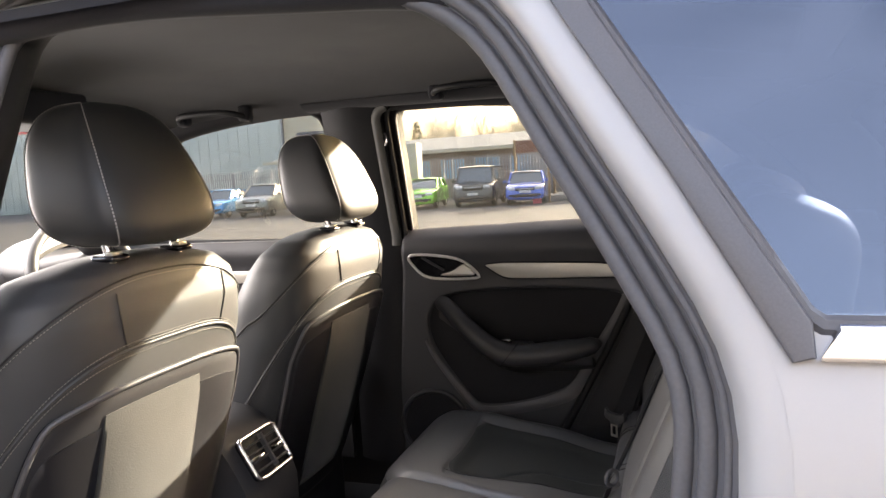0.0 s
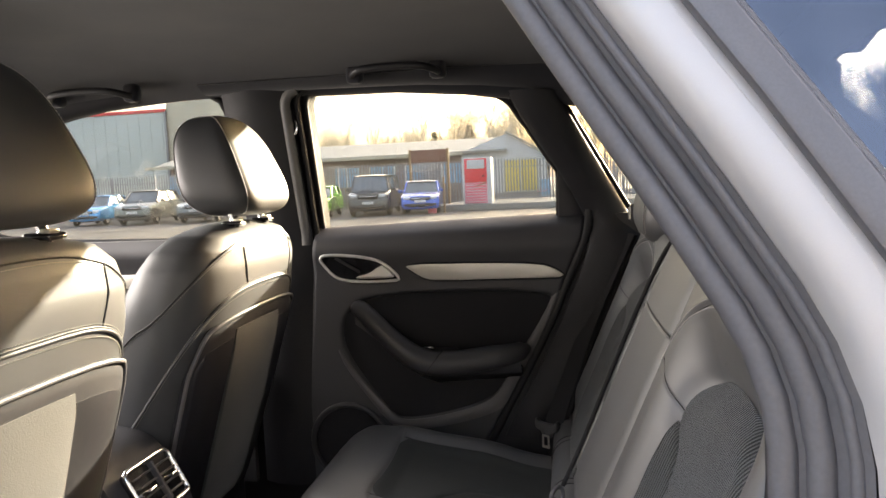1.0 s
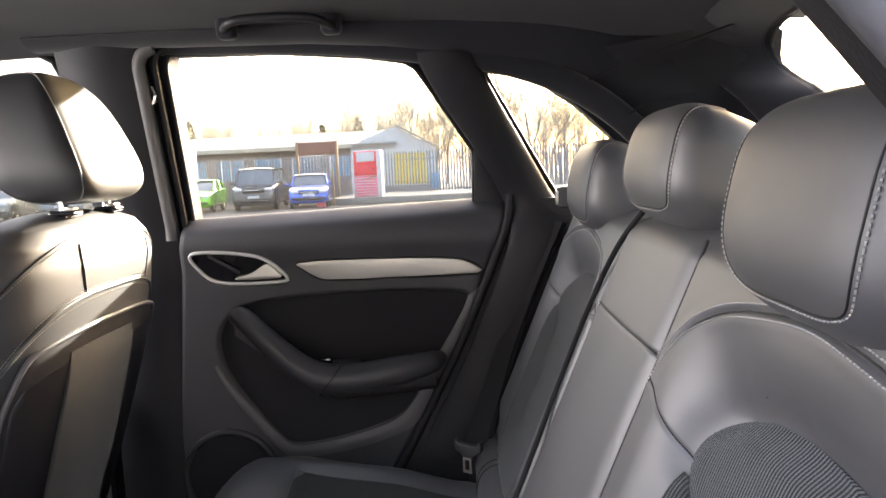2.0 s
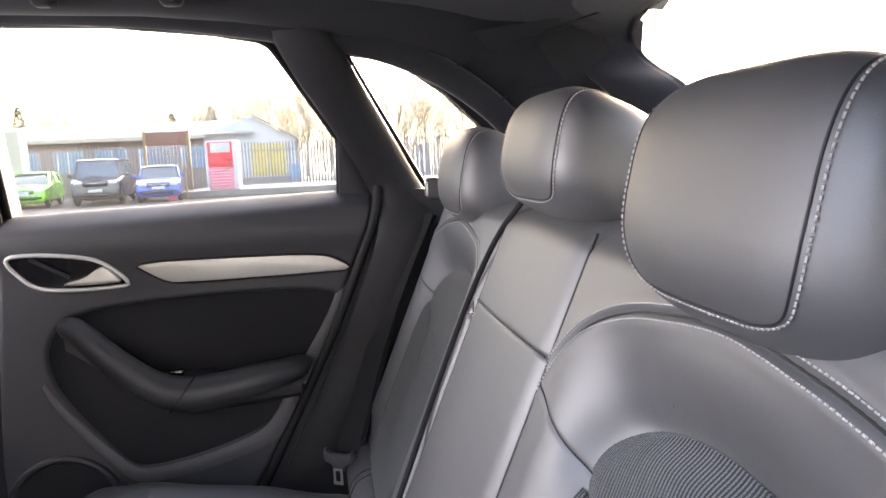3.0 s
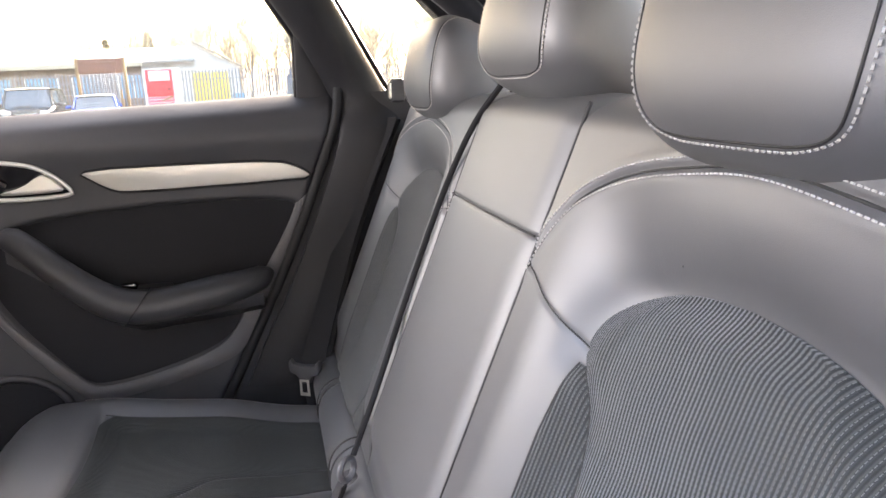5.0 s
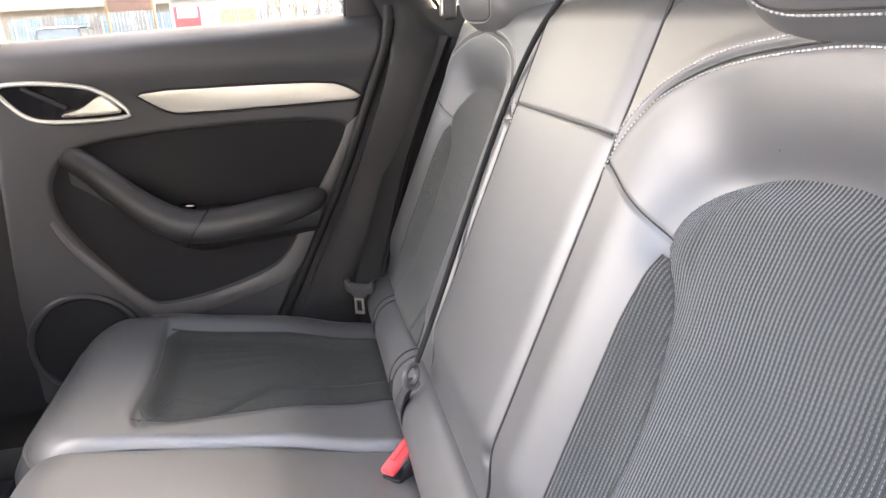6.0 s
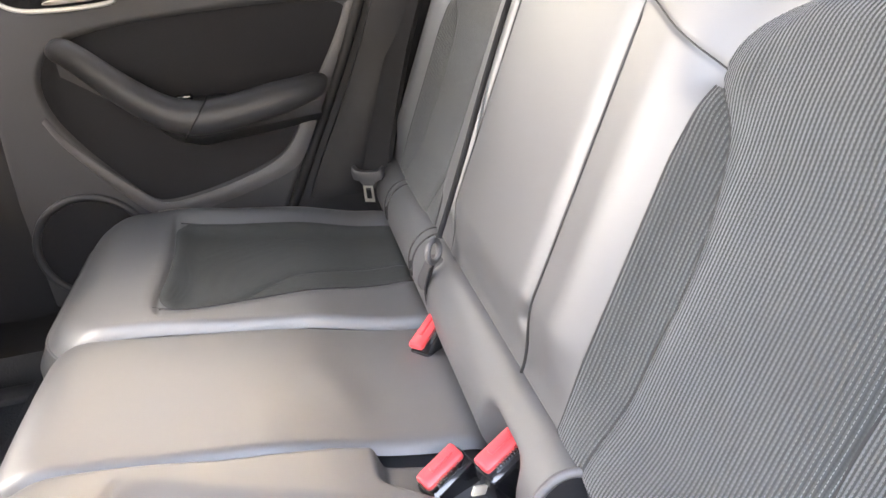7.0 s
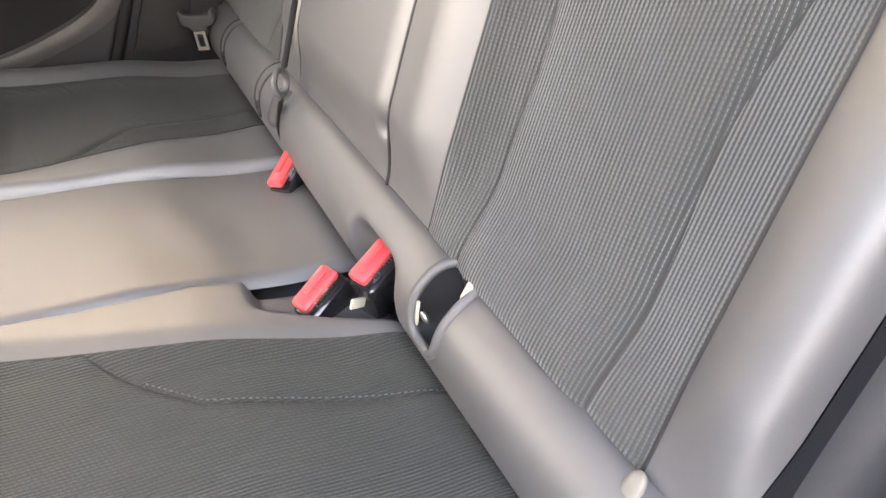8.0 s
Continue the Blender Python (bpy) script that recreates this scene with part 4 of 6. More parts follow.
def rear_back(sgn, step, label):
    """sgn: 1 on the far side of the car, -1 on the near side."""
    wide = 0.030 if sgn > 0 else 0.0
    d = np.arange(-0.2375, 0.2025 + wide, step)
    s = np.arange(-0.128, 0.478, step)
    D, S = np.meshgrid(d, s, indexing="ij")
    ob = part("backrest", grid(back_at(sgn * (VC + D), S, back_h(D, S, wide))), LEATHER, bench, label, 80)
    e = np.linspace(-0.10, 0.46, 40)
    h0 = back_h(np.full(40, 0.202 + wide), e, wide)
    side = np.stack([back_at(sgn * (VC + 0.2018 + wide + 0.008 * k), e, h0 - 0.001 - 0.10 * k) for k in np.linspace(0, 1, 8)])
    part("side_panel", grid(side), PILLAR, ob, "matt black side panel", 80)
    shell = join(rbox((0.07, 0.46, 0.50), (0, 0, 0), 0.025))
    v = np.array(shell[0]) @ np.array([[SBN[0], 0, SBN[2]], [0, 1, 0], [SBU[0], 0, SBU[2]]]) + SB0 + 0.19 * SBU - 0.086 * SBN + np.array([0, sgn * VC, 0])
    part("shell", (v.tolist(), shell[1]), PLASTIC, ob)
    # ribbed cloth in the middle, with a narrower cloth strip down each side of it
    rows = np.r_[np.linspace(-0.120, 0.24, 70), np.linspace(0.245, 0.3403, 40)]
    hw = np.interp(rows, HW_S, HW_V)
    t = np.linspace(-1, 1, 61)
    D = hw[:, None] * t[None]
    S = np.broadcast_to(rows[:, None], D.shape)
    rim = np.minimum(hw[:, None] * (1 - np.abs(t[None])), np.maximum(0.3405 - S, 0) * 1.2)
    Hc = back_h(D, S, wide) + 0.0060 * (1 - np.exp(-rim / 0.009)) + 0.0060 * ss(0.20, 0.27, S) * ss(0.0, 0.035, rim) + 0.0012
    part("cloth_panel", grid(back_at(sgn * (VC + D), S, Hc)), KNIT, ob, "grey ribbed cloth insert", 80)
    for side in (-1, 1):
        rows2 = np.linspace(-0.120, 0.252, 64)
        a, b = np.interp(rows2, HW_S, HW_V) - 0.0002, np.interp(rows2, [-0.120, 0.19, 0.252], [0.143, 0.143, 0.1375])
        t2 = np.linspace(0, 1, 17)
        D = side * (a[:, None] * (1 - t2) + b[:, None] * t2)
        S = np.broadcast_to(rows2[:, None], D.shape)
        rim = np.minimum(t2, 1 - t2)[None] * (b - a)[:, None]
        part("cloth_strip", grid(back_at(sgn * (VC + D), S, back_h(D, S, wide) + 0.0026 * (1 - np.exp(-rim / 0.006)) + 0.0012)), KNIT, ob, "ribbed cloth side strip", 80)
        # dark tubes along the cloth's seams also paint the shadow in their valley
        for edge in (np.interp(rows2, HW_S, HW_V), b):
            part("seam_line", tube(back_at(sgn * (VC + side * edge), rows2, back_h(side * edge, rows2, wide) + 0.0006), 0.0014, 6, False, 1.0, SBN), SEAM, ob)
    for line in (PIPE, DIAG_L, DIAG_R):
        q = resample(line, step=0.004)
        part("seam_line", tube(back_at(sgn * (VC + q[:, 0]), q[:, 1], back_h(q[:, 0], q[:, 1], wide) + 0.0004), 0.0011 if line is PIPE else 0.0008, 6, False, 1.0, SBN), SEAM, ob)
    for off in (-0.0058, 0.0058):
        q = PIPE.copy()
        tt = np.gradient(q, axis=0)
        nn = np.stack([-tt[:, 1], tt[:, 0]], 1)
        nn /= np.linalg.norm(nn, axis=1)[:, None]
        q = q + nn * off
        part("top_stitching", stitches(back_at(sgn * (VC + q[:, 0]), q[:, 1], back_h(q[:, 0], q[:, 1], wide) + 0.0006), SBN, 0.0043, 0.0029, 0.0011, 0.0007), THREAD, ob, "pale top stitching", 0)
    return ob


rear_back(-1, 0.0018, "black leather backrest by the open door")
rear_back(1, 0.0030, "black leather backrest by the closed door")

nick = back_at(np.array(-0.321), np.array(0.350), back_h(np.array(VC - 0.321 - 2 * (VC - 0.321)), np.array(0.350)))
part("nick", grid(superell(0.0005, 0.0003, 0.0013, 1.0, 1.0, 8, 12, lambda a, d, s: tuple(nick + SBN * d + SBU * s + np.array([0, a + 0.3 * s, 0]))), close_v=True), SEAM, bench, "tiny dark nick in the leather", 80)

# middle seat back
yy, sv = np.r_[np.linspace(-0.1475, -0.132, 14), np.linspace(-0.128, 0.128, 60), np.linspace(0.132, 0.1475, 14)], np.arange(-0.12, 0.474, 0.0018)
D, S = np.meshgrid(yy, sv, indexing="ij")
h = 0.008 - 0.006 * (D / 0.1475) ** 2 - 0.010 * np.clip((np.abs(D) - 0.118) / 0.0295, 0, 1) ** 2.2
h -= 0.0026 * np.exp(-((S - 0.325) / 0.0022) ** 2)
wm = ss(0.02, -0.062, S)
h = h * (1 - wm) - 0.019 * wm
h -= 0.05 * np.clip((S - 0.425) / 0.05, 0, 1.4) ** 2 + 0.06 * np.clip((-0.062 - S) / 0.05, 0, 1.2)
h -= 0.006 * np.exp(-((D + 0.136) ** 2 + (S + 0.01) ** 2) / 0.010 ** 2)
mid = part("backrest", grid(back_at(D, S, h)), LEATHER, bench, "narrow smooth black leather middle backrest", 80)
sh = rbox((0.06, 0.29, 0.48), (0, 0, 0), 0.02)
v = np.array(sh[0]) @ np.array([[SBN[0], 0, SBN[2]], [0, 1, 0], [SBU[0], 0, SBU[2]]]) + SB0 + 0.19 * SBU - 0.07 * SBN
part("shell", (v.tolist(), sh[1]), PLASTIC, mid)
across = np.linspace(-0.142, 0.142, 30)
part("seam_line", tube(back_at(across, np.full(30, 0.325), 0.008 - 0.006 * (across / 0.1475) ** 2 - 0.0018), 0.0011, 6, False, 1.0, SBN), SEAM, mid)
for k in (-1, 1):
    sl = np.linspace(-0.07, 0.45, 60)
    # dark tube painting the shaded gap between the seat backs
    line = back_at(np.full(60, 0.1485 * k), sl, (-0.0014 if k < 0 else -0.0044) - 0.0170 * ss(0.02, -0.062, sl))
    part("gap_line", tube(line, 0.0019, 8, False, 1.0, SBN), SEAM, mid, smooth=80)


# headrests on the rear seat
def rear_headrest(y0, s0, hh, label, panel=1.0, taper=0.10, soft=0.52):
    ob = thing("rear_headrest", tuple(back_at(np.array(y0), np.array(s0), np.array(-0.03))), label, "headrest", "rear headrests")
    W, Dp, Hh = 0.123, 0.070, hh / 2
    sc = s0 + Hh

    def shape(y, d, s):
        k = (s + Hh) / (2 * Hh)
        d2 = d * (1.0 + 0.06 * (1 - k)) + 0.27 * s - 0.012 * k ** 3
        y2 = y * (1.0 - taper * k * k - 0.16 * (d < 0) * (-d / Dp))
        return (y2, d2, s)

    def place(p):
        return SB0 + (sc + p[2]) * SBU + (p[1] - 0.012) * SBN + np.array([0, y0 + p[0], 0])

    pts = superell(W, Dp, Hh, soft, 0.46, 44, 96, shape)
    P = np.array([[place(p) for p in row] for row in pts])
    V, F = grid(P, close_v=True)
    part("cushion", (V, F), LEATHER, ob, smooth=80)
    # seam of the front panel: up one side, over the top, down the other, and along the foot
    key = [(62, 82), (50, 58), (32, 42), (5, 35), (-25, 34), (-42, 33), (-50, 20), (-52, 0)]
    key = smooth_path(key + [(a, -b) for a, b in key[-2::-1]], 140, 3)
    loop = [(math.radians(a), math.radians(b * (1 - (1 - panel) * float(ss(55, -20, a)) * (b < 0)))) for a, b in key]
    raw = np.array([place(ell_point(W, Dp, Hh, soft, 0.46, a, b, shape)) for a, b in loop])
    raw = resample(raw, n=160)
    ctr = SB0 + sc * SBU - 0.03 * SBN + np.array([0, y0, 0])
    nrm = raw - ctr
    nrm /= np.linalg.norm(nrm, axis=1)[:, None]
    part("seam", tube(raw, 0.0009, 6, False, 1.0, nrm), SEAM, ob, smooth=80)
    out = np.array([place(ell_point(W, Dp, Hh, soft, 0.46, a - math.radians(3.0) * float(ss(0.5, 0.2, abs(b))), b + math.copysign(math.radians(3.6), b) * float(ss(0.2, 0.5, abs(b))), shape)) for a, b in loop])
    out = resample(out, n=160)
    nrm = out - ctr
    nrm /= np.linalg.norm(nrm, axis=1)[:, None]
    part("top_stitching", stitches(out + nrm * 0.0009, nrm, 0.0046, 0.0033, 0.0011, 0.0008), THREAD, ob, "pale top stitching", 0)
    for k in (-0.055, 0.055):
        a, b = back_at(np.array(y0 + k), np.array(s0 - 0.03), np.array(-0.05)), back_at(np.array(y0 + k), np.array(s0 + 0.03), np.array(-0.04))
        part("post", tube([a, b], 0.006, 10), CHROME, ob)


rear_headrest(-VC, 0.411, 0.157, "black leather headrest low on the rear seat by the open door", 0.93, 0.03, 0.60)
rear_headrest(0.0, 0.456, 0.136, "black leather headrest raised on the middle rear seat", 1.12, 0.08, 0.62)
rear_headrest(VC, 0.412, 0.155, "black leather headrest low on the rear seat by the closed door", 1.08, 0.08, 0.62)


# cushions
def cush_h(v, c, inner, outer, front, notch=0.0):
    """Relief of an outer cushion; v: distance from the car's middle."""
    v, c = np.broadcast_arrays(np.asarray(v, float), np.asarray(c, float))
    edge = 0.160 + 0.245 * np.clip(c - 0.02, 0, 0.36)
    hollow = ss(-0.012, 0.040, v - edge) * (1 - ss(0.430, 0.505, v)) * ss(-0.005, 0.065, c)
    h = 0.012 - 0.015 * hollow - 0.014 * ss(0.2, 0.34, c)
    h = h - notch * ss(0.006, -0.008, v - 0.188 - (c - 0.273) * 0.46) * ss(0.258, 0.276, c)
    h = h - 0.016 * np.clip((inner + 0.013 - v) / 0.013, 0, 1) ** 2 - 0.075 * np.clip((v - outer + 0.05) / 0.05, 0, 1) ** 2.4
    h = h - 0.085 * np.clip((front + 0.095 - c) / 0.095, 0, 1) ** 3.2
    h = h - 0.008 * np.clip((c - 0.365) / 0.03, 0, 1) ** 2
    h = h + 0.009 * np.exp(-((v - 0.520) / 0.028) ** 2) * ss(-0.06, 0.04, c)
    return h + 0.004 * np.sin(math.pi * np.clip((c + 0.1) / 0.2, 0, 1)) * (1 - hollow)


def rear_cushion(sgn, notch, label):
    inner, outer, front = 0.128, 0.575, -0.142
    v, c = np.linspace(inner, outer, 150), np.linspace(front, 0.392, 150)
    Vv, C = np.meshgrid(v, c, indexing="ij")
    pull = 0.055 * np.clip((np.abs(Vv - 0.35) - 0.12) / 0.105, 0, 1) ** 2.5
    C2 = C + pull * np.clip((0.20 - C) / 0.33, 0, 1)
    h = cush_h(Vv, C, inner, outer, front, notch)
    groove = 0.0035 * np.exp(-((C - 0.012 - 0.010 * np.cos((Vv - 0.33) * 9)) / 0.0035) ** 2) * ss(0.15, 0.165, Vv) * (1 - ss(0.50, 0.51, Vv))
    top = cush_at(sgn * Vv, C2, h - groove)
    ob = part("cushion", grid(top), LEATHER, bench, label, 80)
    skirt = []
    for p in (top[0, ::-1], top[:, 0], top[-1]):
        skirt += list(p)
    skirt = np.array(skirt)
    low = skirt * [1, 1, 0] + [0, 0, 0.40]
    mid_low = skirt * 0.45 + low * 0.55 + [-0.004, 0.0, 0]
    part("side_skirt", grid(np.stack([skirt, mid_low, low])), LEATHER, ob, "black leather skirt", 80)
    rows = np.linspace(0.022, 0.390, 70)
    t = np.linspace(0, 1, 50)
    a0 = np.interp(rows, [0.02, 0.05, 0.20, 0.38], [0.176, 0.179, 0.214, 0.257])
    a, b = np.maximum(a0 + 0.002, np.interp(rows, [0.02, 0.118, 0.135, 0.155, 0.20, 0.277, 0.38], [0.174, 0.196, 0.218, 0.242, 0.284, 0.306, 0.333])), np.full(70, 0.478)
    for nm, lo, hi, lab in (("cloth_panel", a - 0.0002, b, "grey ribbed cloth insert"), ("cloth_strip", a0, a, "ribbed cloth side strip")):
        r = rows
        D = lo[:, None] * (1 - t) + hi[:, None] * t
        S = np.broadcast_to(r[:, None] + 0.0 * D, D.shape) + 0.012 * (np.cos((D - 0.33) * 9) - 0.9) * np.clip((0.12 - r[:, None]) / 0.1, 0, 1)
        if nm == "cloth_panel":
            S = S + 0.022 * (np.clip(1 - t / 0.14, 0, 1) ** 2 + np.clip(1 - (1 - t) / 0.14, 0, 1) ** 2)[None] * np.clip((0.10 - r[:, None]) / 0.08, 0, 1)
        rim = np.minimum(np.minimum(t, 1 - t)[None] * (hi - lo)[:, None], (r - 0.022)[:, None])
        hh = cush_h(D, S, inner, outer, front, notch) + (0.0055 if nm == "cloth_panel" else 0.0024) * (1 - np.exp(-np.maximum(rim, 0) / 0.008)) + 0.0014
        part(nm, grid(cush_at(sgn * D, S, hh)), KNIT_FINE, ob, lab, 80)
    # dark seam tubes, adding painted shade where the cushion cloth dips at its edges
    for edge in (np.stack([a, rows], 1)[18:], np.stack([a0, rows], 1), np.stack([b, rows], 1)):
        part("seam_line", tube(cush_at(sgn * edge[:, 0], edge[:, 1], cush_h(edge[:, 0], edge[:, 1], inner, outer, front, notch) + 0.0006), 0.0013, 6, False, 1.0, CUN), SEAM, ob)
    k = np.stack([a, rows], 1)[26:]
    part("seam_stitching", stitches(cush_at(sgn * (k[:, 0] - 0.004), k[:, 1], cush_h(k[:, 0], k[:, 1], inner, outer, front, notch) + 0.003), CUN, 0.0055, 0.003, 0.0008), RIBBON, ob, "grey seam stitching", 0)
    e = np.linspace(-0.02, 0.36, 60)
    part("edge_stitching", stitches(cush_at(np.full(60, sgn * 0.535), e, cush_h(np.full(60, 0.535), e, inner, outer, front, notch) + 0.0006), CUN, 0.0048, 0.0034, 0.0010), THREAD, ob, "pale edge stitching", 0)
    line = top[:, 4]
    part("front_piping", tube(line, 0.0028, 6), LEATHER, ob, smooth=80)


rear_cushion(1, 0.0, "black leather cushion by the closed door")
rear_cushion(-1, 0.026, "black leather cushion by the open door")
v, c = np.linspace(-0.1265, 0.1265, 70), np.linspace(-0.125, 0.392, 110)
Vv, C = np.meshgrid(v, c, indexing="ij")
h = 0.010 - 0.016 * ss(0.15, 0.34, C) - 0.005 * (Vv / 0.1265) ** 2 - 0.010 * np.clip((np.abs(Vv) - 0.112) / 0.0145, 0, 1) ** 2 - 0.085 * np.clip((-0.03 - C) / 0.095, 0, 1) ** 3.2 - 0.008 * np.clip((C - 0.365) / 0.03, 0, 1) ** 2
h += 0.0016 * np.sin(C * 60 + 14 * Vv) * np.exp(-((C - 0.22) / 0.07) ** 2) * np.exp(-((Vv + 0.02) / 0.09) ** 2)
for vc, cc, rr, dd in ((-0.03, 0.16, 0.035, 0.0022), (0.02, 0.24, 0.030, 0.0020), (-0.05, 0.28, 0.025, 0.0016)):
    h -= dd * np.exp(-((Vv - vc) ** 2 + (C - cc) ** 2) / rr ** 2)
top = cush_at(Vv, C, h)
mc = part("cushion", grid(top), LEATHER, bench, "plain black leather middle cushion", 80)
fr = top[:, 0]
part("front_skirt", grid(np.stack([fr, fr * [1, 1, 0] + [0.0, 0, 0.52], fr * [1, 1, 0] + [0.03, 0, 0.40]])), LEATHER, mc, "black leather skirt", 80)

# rolled foot of the seat backs between cushion and back, with a hollow behind the buckles
PROFILE = smooth_path([(0.380, 0.540), (0.353, 0.575), (0.349, 0.610), (0.356, 0.638), (0.374, 0.656), (0.396, 0.662), (0.422, 0.650)], 46, 2)
COVERS = (0.225, 0.452)
# an opening through the roll: place across the car, half width, place round the roll, half height
FIXING_SLOT = (-0.317, 0.025, 0.66, 0.25)


def roll_at(y, t):
    """A place on the roll; t: 0 at its foot, 1 at the seat back."""
    k = np.linspace(0, 1, 46)
    x, z = float(np.interp(t, k, PROFILE[:, 0])), float(np.interp(t, k, PROFILE[:, 1]))
    end = 0.03 * float(ss(0.60, 0.66, abs(y))) ** 2
    pit = 0.034 * float(ss(0.062, 0.026, abs(y + 0.198))) * float(ss(0.648, 0.615, z))
    return (x + end + pit, y, z - 0.3 * end)


def in_slot(y, t):
    c, w, tc, th = FIXING_SLOT
    return abs((y - c) / w) ** 3.2 + abs((t - tc) / th) ** 3.2 < 1


ysr, tsr = np.linspace(-0.66, 0.62, 620), np.linspace(0, 1, 46)
V, F = grid(np.array([[roll_at(y, t) for t in tsr] for y in ysr]))
F = [f for f in F if not in_slot(ysr[f[0] // 46] + 0.001, tsr[f[0] % 46] + 0.011)]
part("foot_roll", (V, F), LEATHER, bench, "rolled leather foot of the backrests", 80)
part("seat_base", rbox((0.46, 1.18, 0.20), (0.14, 0, 0.45), 0.02), PLASTIC, bench)
part("slot_floor", rbox((0.08, 1.24, 0.16), (0.440, 0, 0.575), 0.01), PLASTIC, bench)


# child-seat fixing slots: black cup, bright loop
def slot_rim(slot, n=56, e=2 / 3.2):
    y0, w, tc, th = slot
    ang = np.linspace(0, 2 * math.pi, n, endpoint=False)
    return np.array([roll_at(y0 + w * math.copysign(abs(math.cos(a)) ** e, math.cos(a)), min(1.0, max(0.0, tc + th * math.copysign(abs(math.sin(a)) ** e, math.sin(a))))) for a in ang])


def fixing(slot):
    y0 = slot[0]
    rim = slot_rim(slot)
    ob = part("fixing_slot", tube(rim, 0.0044, 8, True, 1.0, (-0.8, 0, 0.6)), RIBBON, bench, "black child-seat fixing slot", 80)
    ctr = rim.mean(0) + np.array([0.046, 0, -0.022])
    part("cup", grid(np.stack([rim, rim * 0.90 + ctr * 0.10 + [0.012, 0, -0.005], rim * 0.45 + ctr * 0.55 + [0.012, 0, -0.005], rim * 0.1 + ctr * 0.9]), close_v=True), RUBBER_IN, ob, smooth=80)
    part("loop", tube([(0.398, y0 - 0.008, 0.612), (0.373, y0 - 0.008, 0.604), (0.367, y0 - 0.005, 0.602), (0.365, y0, 0.601), (0.367, y0 + 0.005, 0.602), (0.373, y0 + 0.008, 0.604), (0.398, y0 + 0.008, 0.612)], 0.0030, 8), STEEL, ob, "bright steel loop", 80)
    a, b = np.array(roll_at(y0 - 0.015, 0.80)), np.array(roll_at(y0 + 0.013, 0.52))
    part("guide", rbox((0.012, 0.012, 0.022), a + [0.004, 0, -0.005], 0.004, 2, (0, 35, 0)), IVORY, ob, "pale plastic guide")
    part("side_plate", rbox((0.003, 0.004, 0.024), b + [0.003, 0.005, 0.0], 0.001, 2, (0, 12, 0)), IVORY, ob, "pale plastic side plate")
    part("screw_head", grid(superell(0.0055, 0.0055, 0.0035, 1.0, 1.0, 10, 16, lambda u, d, q: (b[0] + 0.006 - 0.85 * q, b[1] - 0.003 + u, b[2] + 0.5 * q + d)), close_v=True), STEEL, ob, "bright screw head", 80)


fixing(FIXING_SLOT)
for y0 in COVERS:
    rim = [roll_at(y0 - 0.012, t) for t in np.linspace(0.98, 0.42, 14)] + [roll_at(y0 + w, 0.36) for w in (-0.006, 0.006)] + [roll_at(y0 + 0.012, t) for t in np.linspace(0.42, 0.98, 14)]
    ob = part("fixing_cover", tube(smooth_path(np.array(rim) + [-0.0005, 0, 0.0003], 50, 1), 0.0017, 6, False, 1.0, (-0.8, 0, 0.6)), SEAM, bench, "black-edged child-seat fixing flap", 80)
    c = roll_at(y0 - 0.002, 0.46)
    part("hole", grid(superell(0.0045, 0.003, 0.007, 1.0, 1.0, 10, 16, lambda a, d, s: (c[0] + 0.2 * s - 0.98 * d, c[1] + a, c[2] + 0.98 * s + 0.2 * d)), close_v=True), PLASTIC_DARK, ob, "dark opening", 80)
cap = roll_at(-0.535, 0.80)
oval = superell(0.0070, 0.004, 0.0115, 1.0, 0.8, 12, 24, lambda a, d, s: (cap[0] + 0.62 * s - 0.78 * d - 0.001, cap[1] + a, cap[2] + 0.78 * s + 0.62 * d))
part("fixing_cap", grid(oval, close_v=True), SAND, bench, "small sand-coloured oval cap")


# buckles
def buckle(top, tip, label):
    """A buckle whose red button runs from tip to top."""
    top, tip = np.array(top), np.array(tip)
    ax = top - tip
    L = np.linalg.norm(ax)
    ax = ax / L
    out = np.array([-0.35, -0.42, 0.84])
    out -= ax * (out @ ax)
    out /= np.linalg.norm(out)
    sd = np.cross(ax, out)
    ctr = (top + tip) / 2
    ob = thing("belt_buckle", tuple(ctr - out * 0.05), label, "seat belt buckle", "belt buckles")
    R = np.stack([ax, sd, out], 1)

    def put(size, c, r):
        v, f = rbox(size, (0, 0, 0), r, 2)
        return ((np.array(v) + np.array(c)) @ R.T + ctr).tolist(), f
    part("body", put((L + 0.007, 0.030, 0.075), (0, 0.004, -0.040), 0.006), GLOSS_BLACK, ob, "black plastic body")
    part("button", put((L, 0.021, 0.010), (0, -0.002, 0.0), 0.004), RED, ob, "red release button")
    part("button_ridge", put((L * 0.55, 0.006, 0.003), (0.004, -0.004, 0.0055), 0.001), RED, ob, "raised ridge")
    for k in np.linspace(-0.014, 0.014, 9):
        part("tooth", put((0.0012, 0.004, 0.006), (k, 0.0115, 0.002), 0.0004), CHROME, ob, "metal tooth")
    return ob


buckle((0.362, 0.094, 0.598), (0.320, 0.048, 0.584), "black belt buckle with red button beside the far cushion")
bB = buckle((0.376, -0.192, 0.622), (0.333, -0.210, 0.607), "black belt buckle with red button against the seat roll")
buckle((0.322, -0.167, 0.597), (0.279, -0.186, 0.580), "black belt buckle with red button and metal teeth")
part("label_tag", rbox((0.020, 0.003, 0.010), (0.328, -0.216, 0.588), 0.001, 2, (0, 30, 30)), IVORY, bB, "small white tag")


